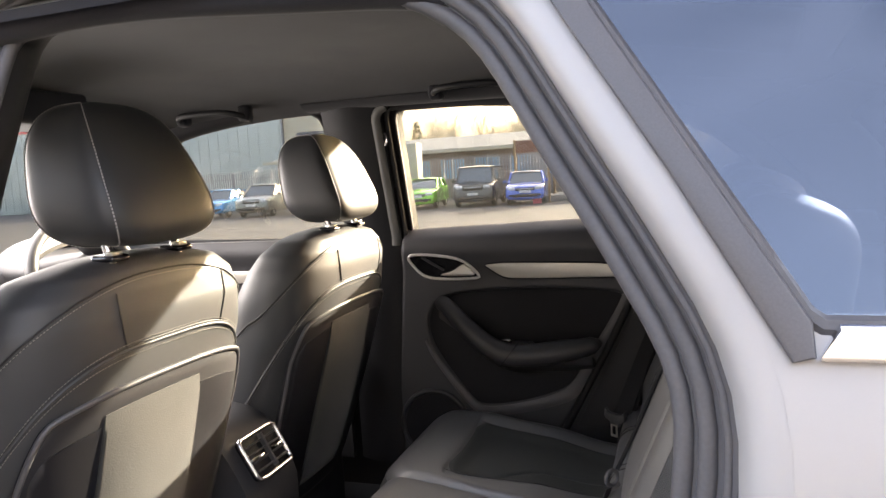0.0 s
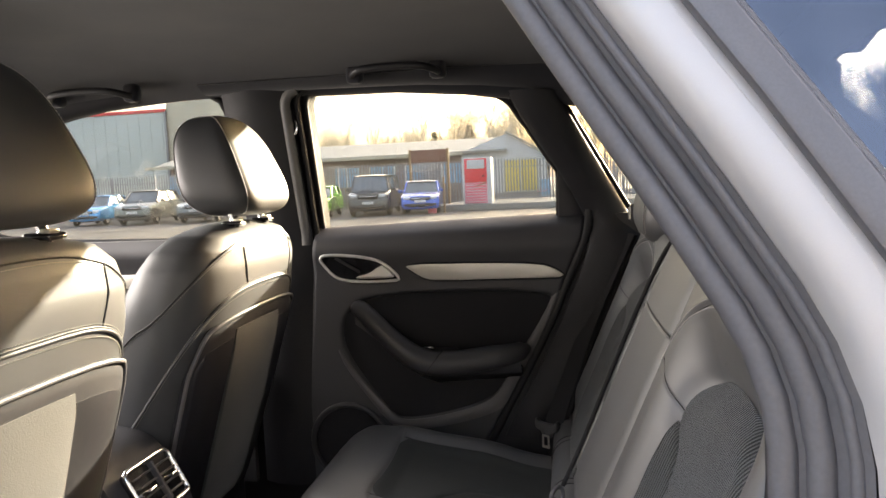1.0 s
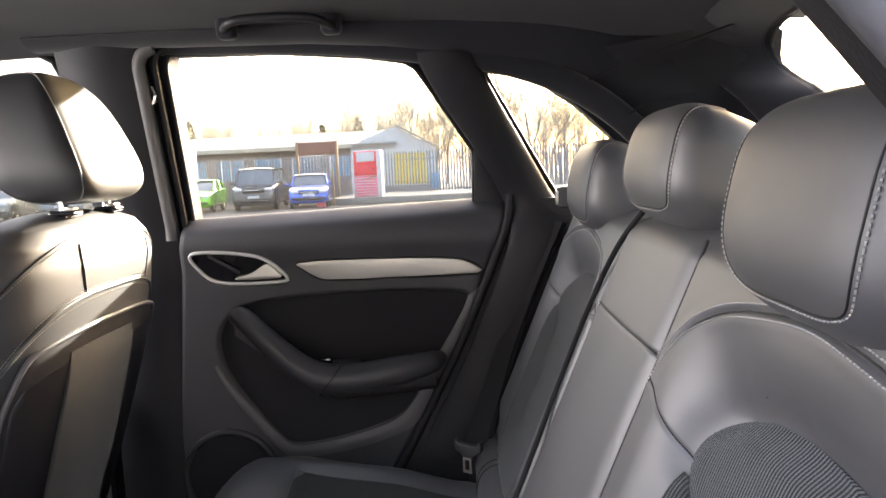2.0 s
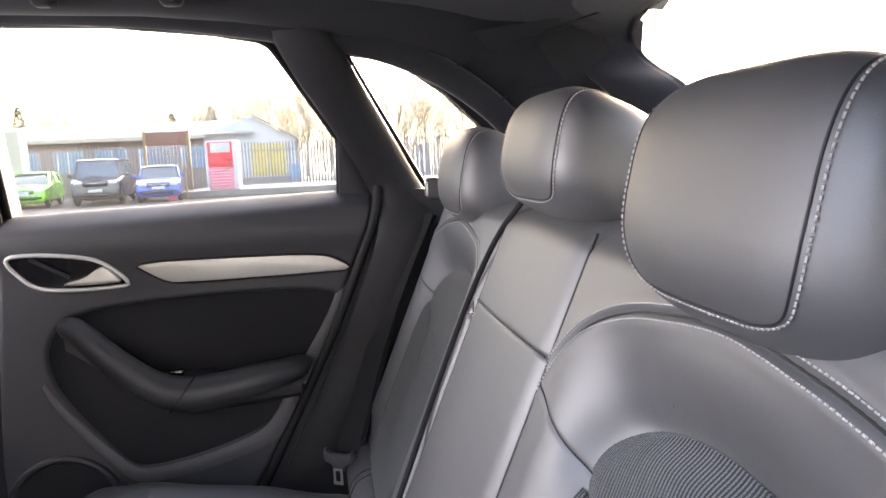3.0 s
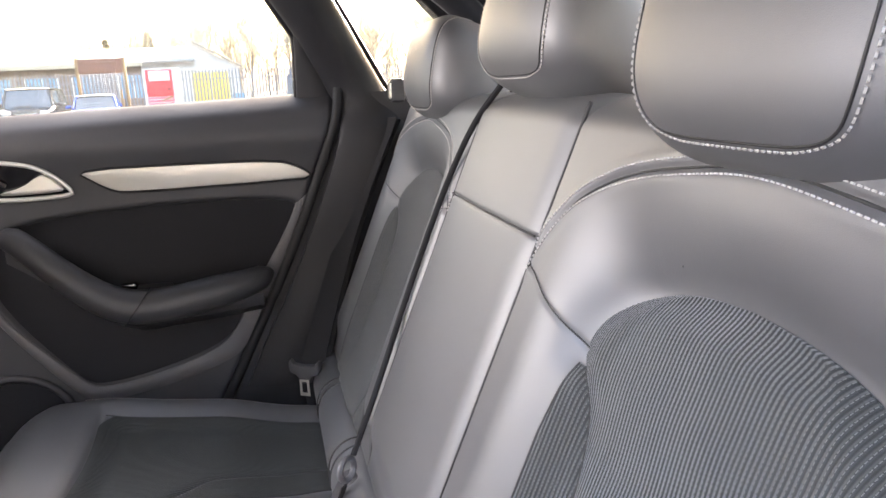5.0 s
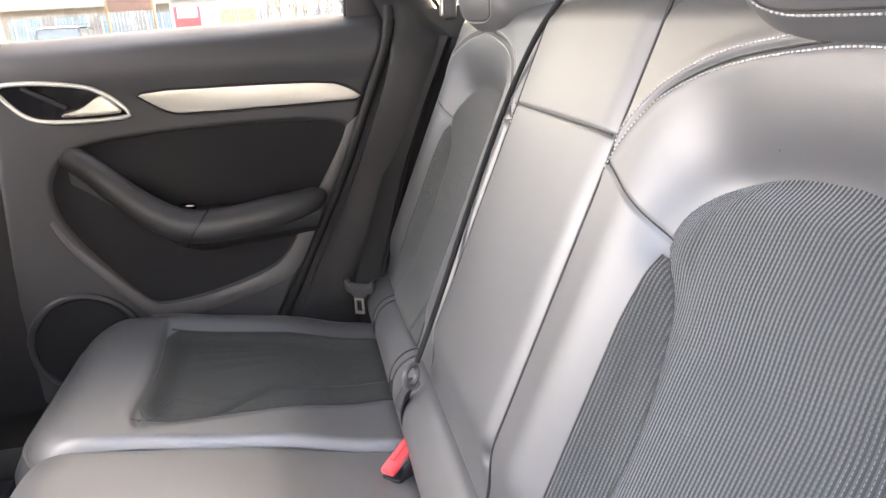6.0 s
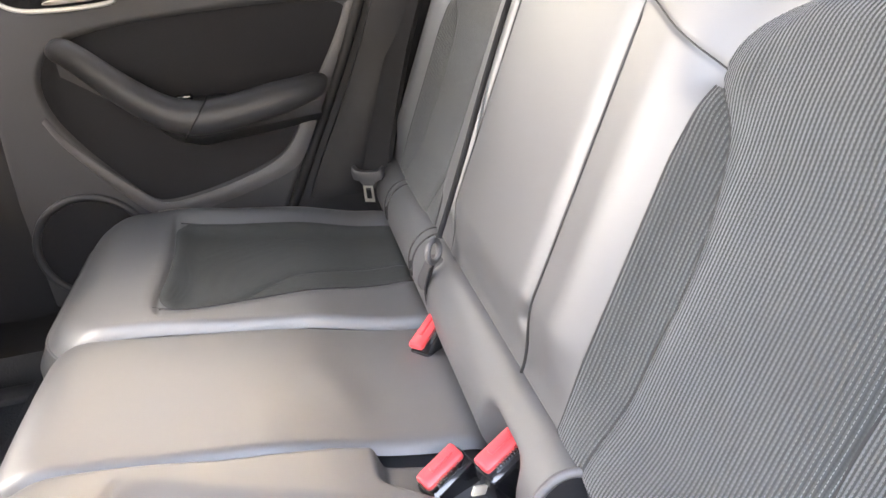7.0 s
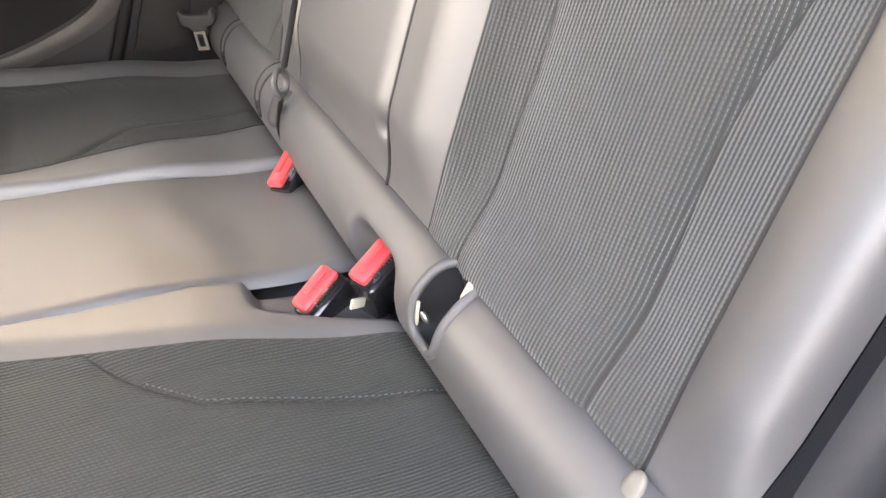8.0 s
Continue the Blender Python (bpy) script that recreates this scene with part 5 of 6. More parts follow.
# belts
def ribbon(path, side, width, thick=0.0016):
    P = np.asarray(path, float)
    sdv = np.broadcast_to(np.asarray(side, float), P.shape)
    sdv = sdv / np.linalg.norm(sdv, axis=1)[:, None]
    T = np.gradient(P, axis=0)
    N = np.cross(T, sdv)
    N /= np.linalg.norm(N, axis=1)[:, None]
    w = np.linspace(-0.5, 0.5, 7) * width
    sheet = P[:, None] + w[None, :, None] * sdv[:, None]
    return slab(sheet, np.broadcast_to(N[:, None] * thick, sheet.shape))


belt = thing("seat_belt", (0.35, 0.585, 0.56), "black seat belt hanging by the closed door", "seat belt", "seat belts")
run = smooth_path([(0.350, 0.572, 0.645), (0.388, 0.612, 0.742), (0.424, 0.640, 0.835), (0.447, 0.652, 0.890), (0.492, 0.660, 0.99), (0.545, 0.662, 1.10)], 40)
twist = np.linspace(0, 1, 40)[:, None] ** 0.8
part("webbing", ribbon(run, np.array([0.86, -0.46, -0.22]) * (1 - twist) + np.array([0.45, -0.85, 0.0]) * twist, 0.046), WEBBING, belt)
part("second_strand", ribbon(run + [0.010, 0.008, -0.004], np.array([0.80, -0.55, -0.22]) * (1 - twist) + np.array([0.40, -0.88, 0.0]) * twist, 0.046), WEBBING, belt)
part("lower_strand", ribbon(smooth_path([(0.345, 0.572, 0.630), (0.352, 0.580, 0.58), (0.36, 0.585, 0.52)], 12), (0.72, -0.55, -0.1), 0.046), WEBBING, belt)
TX, TN = np.array([0.86, -0.51, 0.0]), np.array([-0.51, -0.86, 0.0])


def tongue_at(a, b, d):
    """A place on the tongue: a across it, b up, d towards the open door."""
    return tuple(np.array([0.340, 0.556, 0.652]) + TX * a + np.array([0, 0, b]) + TN * d)


grip = smooth_path([(-0.032, 0.014), (-0.026, 0.016), (-0.022, 0.006), (0.022, 0.006), (0.026, 0.016), (0.032, 0.014), (0.031, -0.010), (0.014, -0.014), (0.011, -0.030), (-0.011, -0.030), (-0.014, -0.014), (-0.031, -0.010)], 60, 1, True)
tongue = part("tongue", prism(grip, 0.012, tongue_at, 0.003), GRIP, belt, "black plastic tongue grip")
part("plate", plate([(-0.0095, -0.020), (0.0095, -0.020), (0.0100, -0.052), (-0.0100, -0.052)], [[(-0.0055, -0.024), (0.0055, -0.024), (0.0055, -0.046), (-0.0055, -0.046)]], lambda a, b, d: tongue_at(a, b, 0.0125 + d), 0.002), STEEL, tongue, "bright metal plate")

mb = thing("middle_belt", (0.37, 0.13, 0.57), "black middle seat belt in the gap between seat backs", "seat belt", "seat belts")
up = smooth_path([(0.585, 0.100, 1.155), (0.560, 0.140, 1.110), (0.525, 0.160, 1.03), (0.470, 0.158, 0.90), (0.415, 0.140, 0.77), (0.378, 0.124, 0.695)], 50)
part("webbing", tube(up, 0.0040, 8, False, 0.5, (0.1, 0.95, 0.3)), WEBBING, mb, smooth=80)
part("latch", tube([(0.368 + 0.010 * math.cos(a), 0.118 + 0.010 * math.cos(a), 0.680 + 0.015 * math.sin(a)) for a in np.linspace(0, 2 * math.pi, 20, endpoint=False)], 0.0042, 8, True, 1.0, (-1, -0.4, 0.2)), RIBBON, mb, "grey latch hook")
part("tail", ribbon(smooth_path([(0.362, 0.114, 0.660), (0.352, 0.118, 0.63), (0.355, 0.122, 0.60)], 10), (0.6, 0.7, 0), 0.014), WEBBING, mb)
cover = thing("latch_cover", (0.375, 0.135, 0.60), "black plastic cover over the middle belt fixing", "belt cover")
part("shell", rbox((0.05, 0.05, 0.055), (0.378, 0.142, 0.628), 0.016, 4, (0, 35, 20)), PLASTIC_SOFT, cover, smooth=80)

# latch on the shoulder of the far seat back
lk = thing("seat_latch", (0.56, 0.645, 1.12), "small bright-edged seat release latch by the pillar", "seat latch")
part("knob", rbox((0.028, 0.022, 0.045), (0.560, 0.648, 1.150), 0.007, 3), PLASTIC_SOFT, lk)
part("button", rbox((0.006, 0.014, 0.030), (0.545, 0.644, 1.150), 0.003, 2), STEEL, lk, "pale button")


# ---- front seats ----
FZ = [0.50, 0.62, 0.80, 0.95, 1.05, 1.11, 1.15, 1.178, 1.192, 1.199, 1.2015]
FA = [0.235, 0.252, 0.268, 0.272, 0.270, 0.257, 0.232, 0.187, 0.118, 0.070, 0.0]
FB = [0.125, 0.130, 0.130, 0.126, 0.118, 0.106, 0.090, 0.070, 0.050, 0.028, 0.0]
FY = -0.36


def fseat(th, z, off=0.0):
    """A place on the front seat's back; th: degrees round it, 0 facing the rear."""
    a, b = np.interp(z, FZ, FA), np.interp(z, FZ, FB)
    xc = -0.345 + (z - 1.1) * 0.33
    t = math.radians(th)
    c, s = math.cos(t), math.sin(t)
    e = 0.72
    px, py = math.copysign(abs(c) ** e, c) * b, math.copysign(abs(s) ** e, s) * a
    n = np.array([px / (b + 1e-6), py / (a + 1e-6) * 0.6])
    n = n / (np.linalg.norm(n) + 1e-9)
    return np.array([xc + px + n[0] * off, FY + py + n[1] * off, z + off * 0.25 * (z > 1.12)])


def front_seat():
    ob = thing("front_seat", (-0.50, FY, 0.33), "black leather front seat with light-stitched back and cloth pocket", "car seat", "front seats")
    zs = np.r_[np.linspace(0.50, 1.10, 30), np.linspace(1.115, 1.2015, 22)]
    th = np.linspace(-180, 180, 96, endpoint=False)
    V, F = grid(np.array([[fseat(t, z) for t in th] for z in zs]), close_v=True)
    part("backrest", (V, F), LEATHER_FRONT, ob, "black leather backrest", 80)

    def arch(t, drop, top):
        return top - drop * (abs(t) / 90) ** 2.4

    def line(zf, t0, t1, off=0.001, n=90):
        return np.array([fseat(t, zf(t), off) for t in np.linspace(t0, t1, n)])
    out = np.array([1.0, 0, 0.1])
    pipe = line(lambda t: arch(t, 0.29, 1.068), -100, 100)
    part("piping", tube(pipe, 0.0030, 8, False, 1.0, out), LEATHER_FRONT, ob, smooth=80)
    part("seam_line", tube(line(lambda t: arch(t, 0.29, 1.0725), -100, 100, 0.0004), 0.0017, 6, False, 1.0, out), SEAM, ob, smooth=80)
    for dz in (-0.009, 0.009):
        q = line(lambda t: arch(t, 0.29, 1.068 + dz), -100, 100, 0.0016, 140)
        ctr = np.stack([np.full(140, -0.35), np.full(140, FY), q[:, 2]], 1)
        n = (q - ctr) / np.linalg.norm(q - ctr, axis=1)[:, None]
        part("top_stitching", stitches(q, n, 0.0050, 0.0034, 0.0010), THREAD_DARK, ob, "grey top stitching", 0)
    top = line(lambda t: 1.172 - 0.16 * (abs(t) / 90) ** 2.0, -115, 115)
    part("shoulder_seam", tube(top, 0.0017, 6, False, 1.0, out), SEAM, ob, smooth=80)
    q = line(lambda t: 1.165 - 0.16 * (abs(t) / 90) ** 2.0, -115, 115, 0.0012, 140)
    part("shoulder_stitching", stitches(q, out, 0.0050, 0.0034, 0.0009), THREAD_DARK, ob, "grey seam stitching", 0)
    for t0 in (-18, 32):
        part("panel_seam", tube([fseat(t0 * (1 - 0.32 * k), 1.150 - 0.088 * k, 0.0004) for k in np.linspace(0, 1, 16)], 0.0016, 6, False, 1.0, out), SEAM, ob, smooth=80)

    # hard back shell with raised border, cloth pocket and dark sheets beside it
    def shell_top(t):
        return 1.018 - 0.035 * (abs(t) / 50) ** 2 - 0.10 * max(0, (abs(t) - 40) / 14) ** 2
    ths = np.linspace(-52, 52, 60)
    P = np.array([[fseat(t, 0.52 + (shell_top(t) - 0.52) * k, 0.010 - 0.004 * (k > 0.999)) for k in np.linspace(0, 1, 40)] for t in ths])
    shell = part("back_shell", slab(P, np.array([-0.012, 0, 0])), LINING, ob, "hard black plastic back shell", 60)
    rim = np.array([fseat(-52, z, 0.010) for z in np.linspace(0.52, shell_top(-52), 20)] + [fseat(t, shell_top(t), 0.010) for t in ths] + [fseat(52, z, 0.010) for z in np.linspace(shell_top(52), 0.52, 20)])
    part("rim", tube(smooth_path(rim, 120, 1), 0.0042, 8, False, 1.0, out), RIBBON, shell, "satin raised rim", 80)
    P = np.array([[fseat(t, 0.56 + (shell_top(t) - 0.03 - 0.56) * k, 0.011 + 0.010 * math.sin(math.pi * k) ** 0.5 * math.cos(math.radians(t * 3.2))) for k in np.linspace(0, 1, 24)] for t in np.linspace(-20, 8, 30)])
    part("pocket", slab(P, np.array([-0.006, 0, 0])), CLOTH, shell, "grey cloth map pocket", 80)
    # flush black sheets stand in for the shadow of deep side recesses
    for sd in (-1, 1):
        P = np.array([[fseat(sd * t, 0.56 + (shell_top(t) - 0.045 - 0.56) * k, 0.0115) for k in np.linspace(0, 1, 16)] for t in np.linspace(9 if sd > 0 else 21, 47, 14)])
        part("recess_shade", slab(P, np.array([-0.004, 0, 0])), HANDLE, shell, "black sheet for the recess shadow", 80)
    # cushion
    part("cushion", rbox((0.52, 0.50, 0.15), (-0.68, FY, 0.60), 0.06, 5), LEATHER_FRONT, ob, "black leather cushion", 80)
    part("seat_base", rbox((0.46, 0.44, 0.20), (-0.66, FY, 0.43), 0.03), PLASTIC, ob)
    for k in (-0.20, 0.20):
        part("rail", rbox((0.62, 0.05, 0.035), (-0.62, FY + k, 0.345), 0.008), PLASTIC, ob, "dark slide rail")

    # headrest on two bright posts
    W, Dp, Hh = 0.127, 0.088, 0.110

    def shape(y, d, s):
        k = (s + Hh) / (2 * Hh)
        return (y * (1.03 - 0.35 * k ** 1.4), d * ((1.02 - 0.42 * k ** 1.3) if d > 0 else (1.06 - 0.24 * k * k)), s)

    def place(p):
        return np.array([-0.306 + p[1] * 0.97 - p[2] * 0.26, FY + p[0], 1.319 + p[2] * 0.99 + p[1] * 0.02])
    pts = superell(W, Dp, Hh, 0.60, 0.38, 40, 96, shape)
    hr = part("headrest", grid(np.array([[place(p) for p in row] for row in pts]), close_v=True), LEATHER_FRONT, ob, "black leather headrest", 80)
    for sd in (-1, 1):
        loop = [(math.radians(68 * math.sin(a)), math.radians(sd * (90 + 43 * math.cos(a)))) for a in np.linspace(0, 2 * math.pi, 120)]
        raw = np.array([place(ell_point(W, Dp, Hh, 0.60, 0.38, a, b, shape)) for a, b in loop])
        ctr = np.array([-0.308, FY, 1.319])
        n = raw - ctr
        n /= np.linalg.norm(n, axis=1)[:, None]
        part("seam", tube(raw, 0.0016, 6, True, 1.0, n), LEATHER_FRONT, hr, smooth=80)
        part("side_stitching", stitches(raw + n * 0.0016, n, 0.0052, 0.0038, 0.0016, 0.0010), THREAD, hr, "pale side stitching", 0)
    for k in (-0.07, 0.07):
        part("post", tube([(-0.272, FY + k, 1.185), (-0.288, FY + k, 1.25)], 0.0075, 12), CHROME, hr, "chrome post")
        part("collar", rbox((0.042, 0.036, 0.010), (-0.274, FY + k, 1.197), 0.005, 3), GLOSS_BLACK, hr)
        part("release", rbox((0.016, 0.020, 0.006), (-0.262, FY + k - 0.006, 1.204), 0.002, 2), STEEL, hr)
    return ob


fs = front_seat()
copy_thing(fs, pose(-0.520, 0.352, 0.310))
tagged(fs, "black leather front seat with cloth back pocket beside the open side")

# ---- console, dashboard, wheel ----
con = thing("centre_console", (-0.55, 0, 0.33), "black centre console with chrome-framed rear air vent", "car console")
prof = smooth_path([(-0.95, 0.34), (-0.95, 0.82), (-0.62, 0.82), (-0.44, 0.805), (-0.385, 0.785), (-0.318, 0.672), (-0.315, 0.62), (-0.33, 0.34)], 60, 2, True)
part("body", prism(prof, 0.19, lambda x, z, d: (x, -0.095 + d, z), 0.012), PLASTIC_SOFT, con, smooth=60)
# the vent sits on the sloping rear face
VO, VU = np.array([-0.345, 0.0, 0.727]), np.array([0.50, 0, -0.866])
VN = np.array([0.866, 0, 0.50])


def vent_at(y, u, h):
    return tuple(VO + VU * u + VN * h + np.array([0, y, 0]))


rimv = smooth_path(resample([(-0.064, -0.045), (0.064, -0.045), (0.062, 0.047), (-0.062, 0.047), (-0.064, -0.045)], n=21)[:-1], 60, 2, True)
vent = part("air_vent", tube([vent_at(a, b, 0.012) for a, b in rimv], 0.0050, 8, True, 1.0, VN), CHROME, con, "chrome vent frame", 80)
part("cavity", prism(rimv, 0.012, lambda a, b, d: vent_at(a, b, d)), GLOSS_BLACK, vent)
for u in (-0.026, -0.008, 0.010, 0.028):
    v, f = rbox((0.106, 0.0035, 0.012), (0, 0, 0), 0.0015, 2)
    v = [vent_at(p[0], u + p[1], 0.014 + p[2]) for p in v]
    part("slat", (v, f), PLASTIC, vent)
for y in (-0.002, 0.002):
    v, f = rbox((0.003, 0.075, 0.012), (0, 0, 0), 0.0012, 2)
    part("divider", ([vent_at(y * 0.6 + p[0], p[1], 0.018 + p[2]) for p in v], f), PLASTIC_SOFT, vent)
for y in (-0.032, 0.032):
    v, f = rbox((0.016, 0.007, 0.012), (0, 0, 0), 0.002, 2)
    part("slider", ([vent_at(y + p[0], 0.004 + p[1], 0.022 + p[2]) for p in v], f), CHROME, vent, "bright slider tab")

dash = thing("dashboard", (-1.45, 0, 0.9), "dark dashboard under the windscreen", "dashboard")
prof = smooth_path([(-1.68, 0.5), (-1.68, 1.10), (-1.45, 1.125), (-1.28, 1.11), (-1.22, 1.06), (-1.25, 0.95), (-1.35, 0.80), (-1.40, 0.5)], 50, 2, True)
part("body", prism(prof, 1.40, lambda x, z, d: (x, -0.70 + d, z), 0.02), PLASTIC_SOFT, dash, smooth=60)
P = np.array([[(-1.30 + 0.14 * t, 0.36 + 0.17 * math.sin(a), 1.07 + 0.095 * math.cos(a) * (1 - 0.12 * t)) for a in np.linspace(-1.75, 1.75, 30)] for t in np.linspace(0, 1, 8)])
part("binnacle", slab(P, (0, 0, 0.012)), PLASTIC, dash, "hooded instrument binnacle", 70)
wheel = thing("steering_wheel", (-1.10, 0.36, 1.02), "leather steering wheel with silver spokes", "steering wheel")
WC, WU, WN = np.array([-1.12, 0.36, 1.045]), np.array([-0.36, 0, 0.933]), np.array([0.933, 0, 0.36])
rim = [tuple(WC + WU * 0.182 * math.sin(a) + np.array([0, 0.185 * math.cos(a), 0])) for a in np.linspace(0, 2 * math.pi, 64, endpoint=False)]
part("rim", tube(rim, 0.017, 12, True, 1.0, WN), LEATHER_FRONT, wheel, "black leather rim", 80)
part("hub", rbox((0.06, 0.15, 0.13), tuple(WC - WN * 0.015), 0.025, 4, (0, -21, 0)), PLASTIC_SOFT, wheel, smooth=80)
for a in (0, math.pi, -math.pi / 2):
    d = WU * math.sin(a) + np.array([0, math.cos(a), 0])
    part("spoke", tube([tuple(WC + d * 0.05), tuple(WC + d * 0.175)], 0.016, 8, False, 0.5, WN), ALU, wheel, "silver spoke", 80)
mat_ob = thing("floor_mat", (-0.20, 0.36, 0.335), "black carpet floor mat in the rear footwell", "floor mat")
part("carpet_top", rbox((0.30, 0.46, 0.012), (-0.20, 0.36, 0.338), 0.005), CARPET, mat_ob)


# ---- outside ----
ASPHALT = mat("asphalt", (0.050, 0.049, 0.049), 0.85, var=0.3, scale=0.6, fine=60, bump=0.4, dist=0.01)
SLATE = mat("dark_cladding", (0.060, 0.072, 0.096), 0.7, var=0.2, scale=1.5, fine=40, bump=0.3, dist=0.01)
CONCRETE = mat("concrete", (0.20, 0.19, 0.17), 0.85, var=0.2, scale=1.5, fine=40, bump=0.3, dist=0.01)
GALV = mat("galvanised_steel", (0.17, 0.18, 0.20), 0.55, metal=0.5, var=0.15, fine=30, bump=0.1)
CLAD = mat("pale_cladding", (0.40, 0.45, 0.43), 0.5, var=0.06, scale=0.4, fine=8, bump=0.1)
CREAM = mat("cream_cladding", (0.42, 0.38, 0.29), 0.55, var=0.06, scale=0.4, fine=8, bump=0.1)
ROOFING = mat("fibre_roof", (0.27, 0.27, 0.25), 0.8, var=0.15, scale=0.5, fine=20, bump=0.2)
BRICK = mat("brick_wall", (0.17, 0.13, 0.11), 0.85, var=0.25, scale=1.2, fine=25, bump=0.3)
BLUE = mat("blue_panel", (0.10, 0.26, 0.42), 0.5, var=0.15, fine=20)
YELLOW = mat("yellow_door", (0.62, 0.45, 0.05), 0.5, var=0.08, fine=20)
REDPAINT = mat("red_cabinet_paint", (0.72, 0.025, 0.04), 0.45, var=0.1, fine=15)
PINK = mat("faded_red_paint", (0.75, 0.14, 0.20), 0.5, var=0.15, fine=15)
WHITE = mat("white_panel", (0.50, 0.50, 0.50), 0.5, var=0.05, fine=15)
BROWN = mat("rusty_board", (0.16, 0.065, 0.045), 0.75, var=0.3, scale=2, fine=15)
TIMBER = mat("timber_post", (0.26, 0.16, 0.075), 0.8, var=0.2, fine=20)
BARK = mat("bark", (0.32, 0.28, 0.23), 0.9, var=0.3, fine=12, bump=0.5)
TWIG = mat("winter_twigs", (0.50, 0.45, 0.35), 0.9, var=0.25, fine=6, bump=0)
CONIFER = mat("conifer_needles", (0.075, 0.110, 0.055), 0.9, var=0.35, fine=3, bump=0)
TYRE = mat("tyre_rubber", (0.02, 0.02, 0.02), 0.8, fine=60)
CARGLASS = mat("car_glass_dark", (0.12, 0.14, 0.15), 0.08, metal=0.45, var=0.05, bump=0, coat=0.5)
LIGHTGLASS = mat("headlamp_glass", (0.65, 0.66, 0.66), 0.15, metal=0.4, bump=0)
GZ = -0.20

gx, gy = np.r_[-2000, -400, -120, np.linspace(-60, 60, 41), 120, 400, 2000], np.r_[-2000, -400, -100, np.linspace(-40, 90, 44), 150, 400, 2000]
P = np.array([[(x, y, GZ * float(ss(3, 25, y)) + 0.012 * math.sin(x * 0.7) * math.sin(y * 0.5) * (abs(x) < 100 and abs(y) < 100)) for y in gy] for x in gx])
structure("ground", grid(P), ASPHALT, "grey tarmac car park", "ground", 0)
structure("kerb", rbox((70, 7.0, 0.30), (29.3, 35.6, GZ + 0.15), 0.03), CONCRETE, "raised concrete verge behind the parked cars", "kerb")


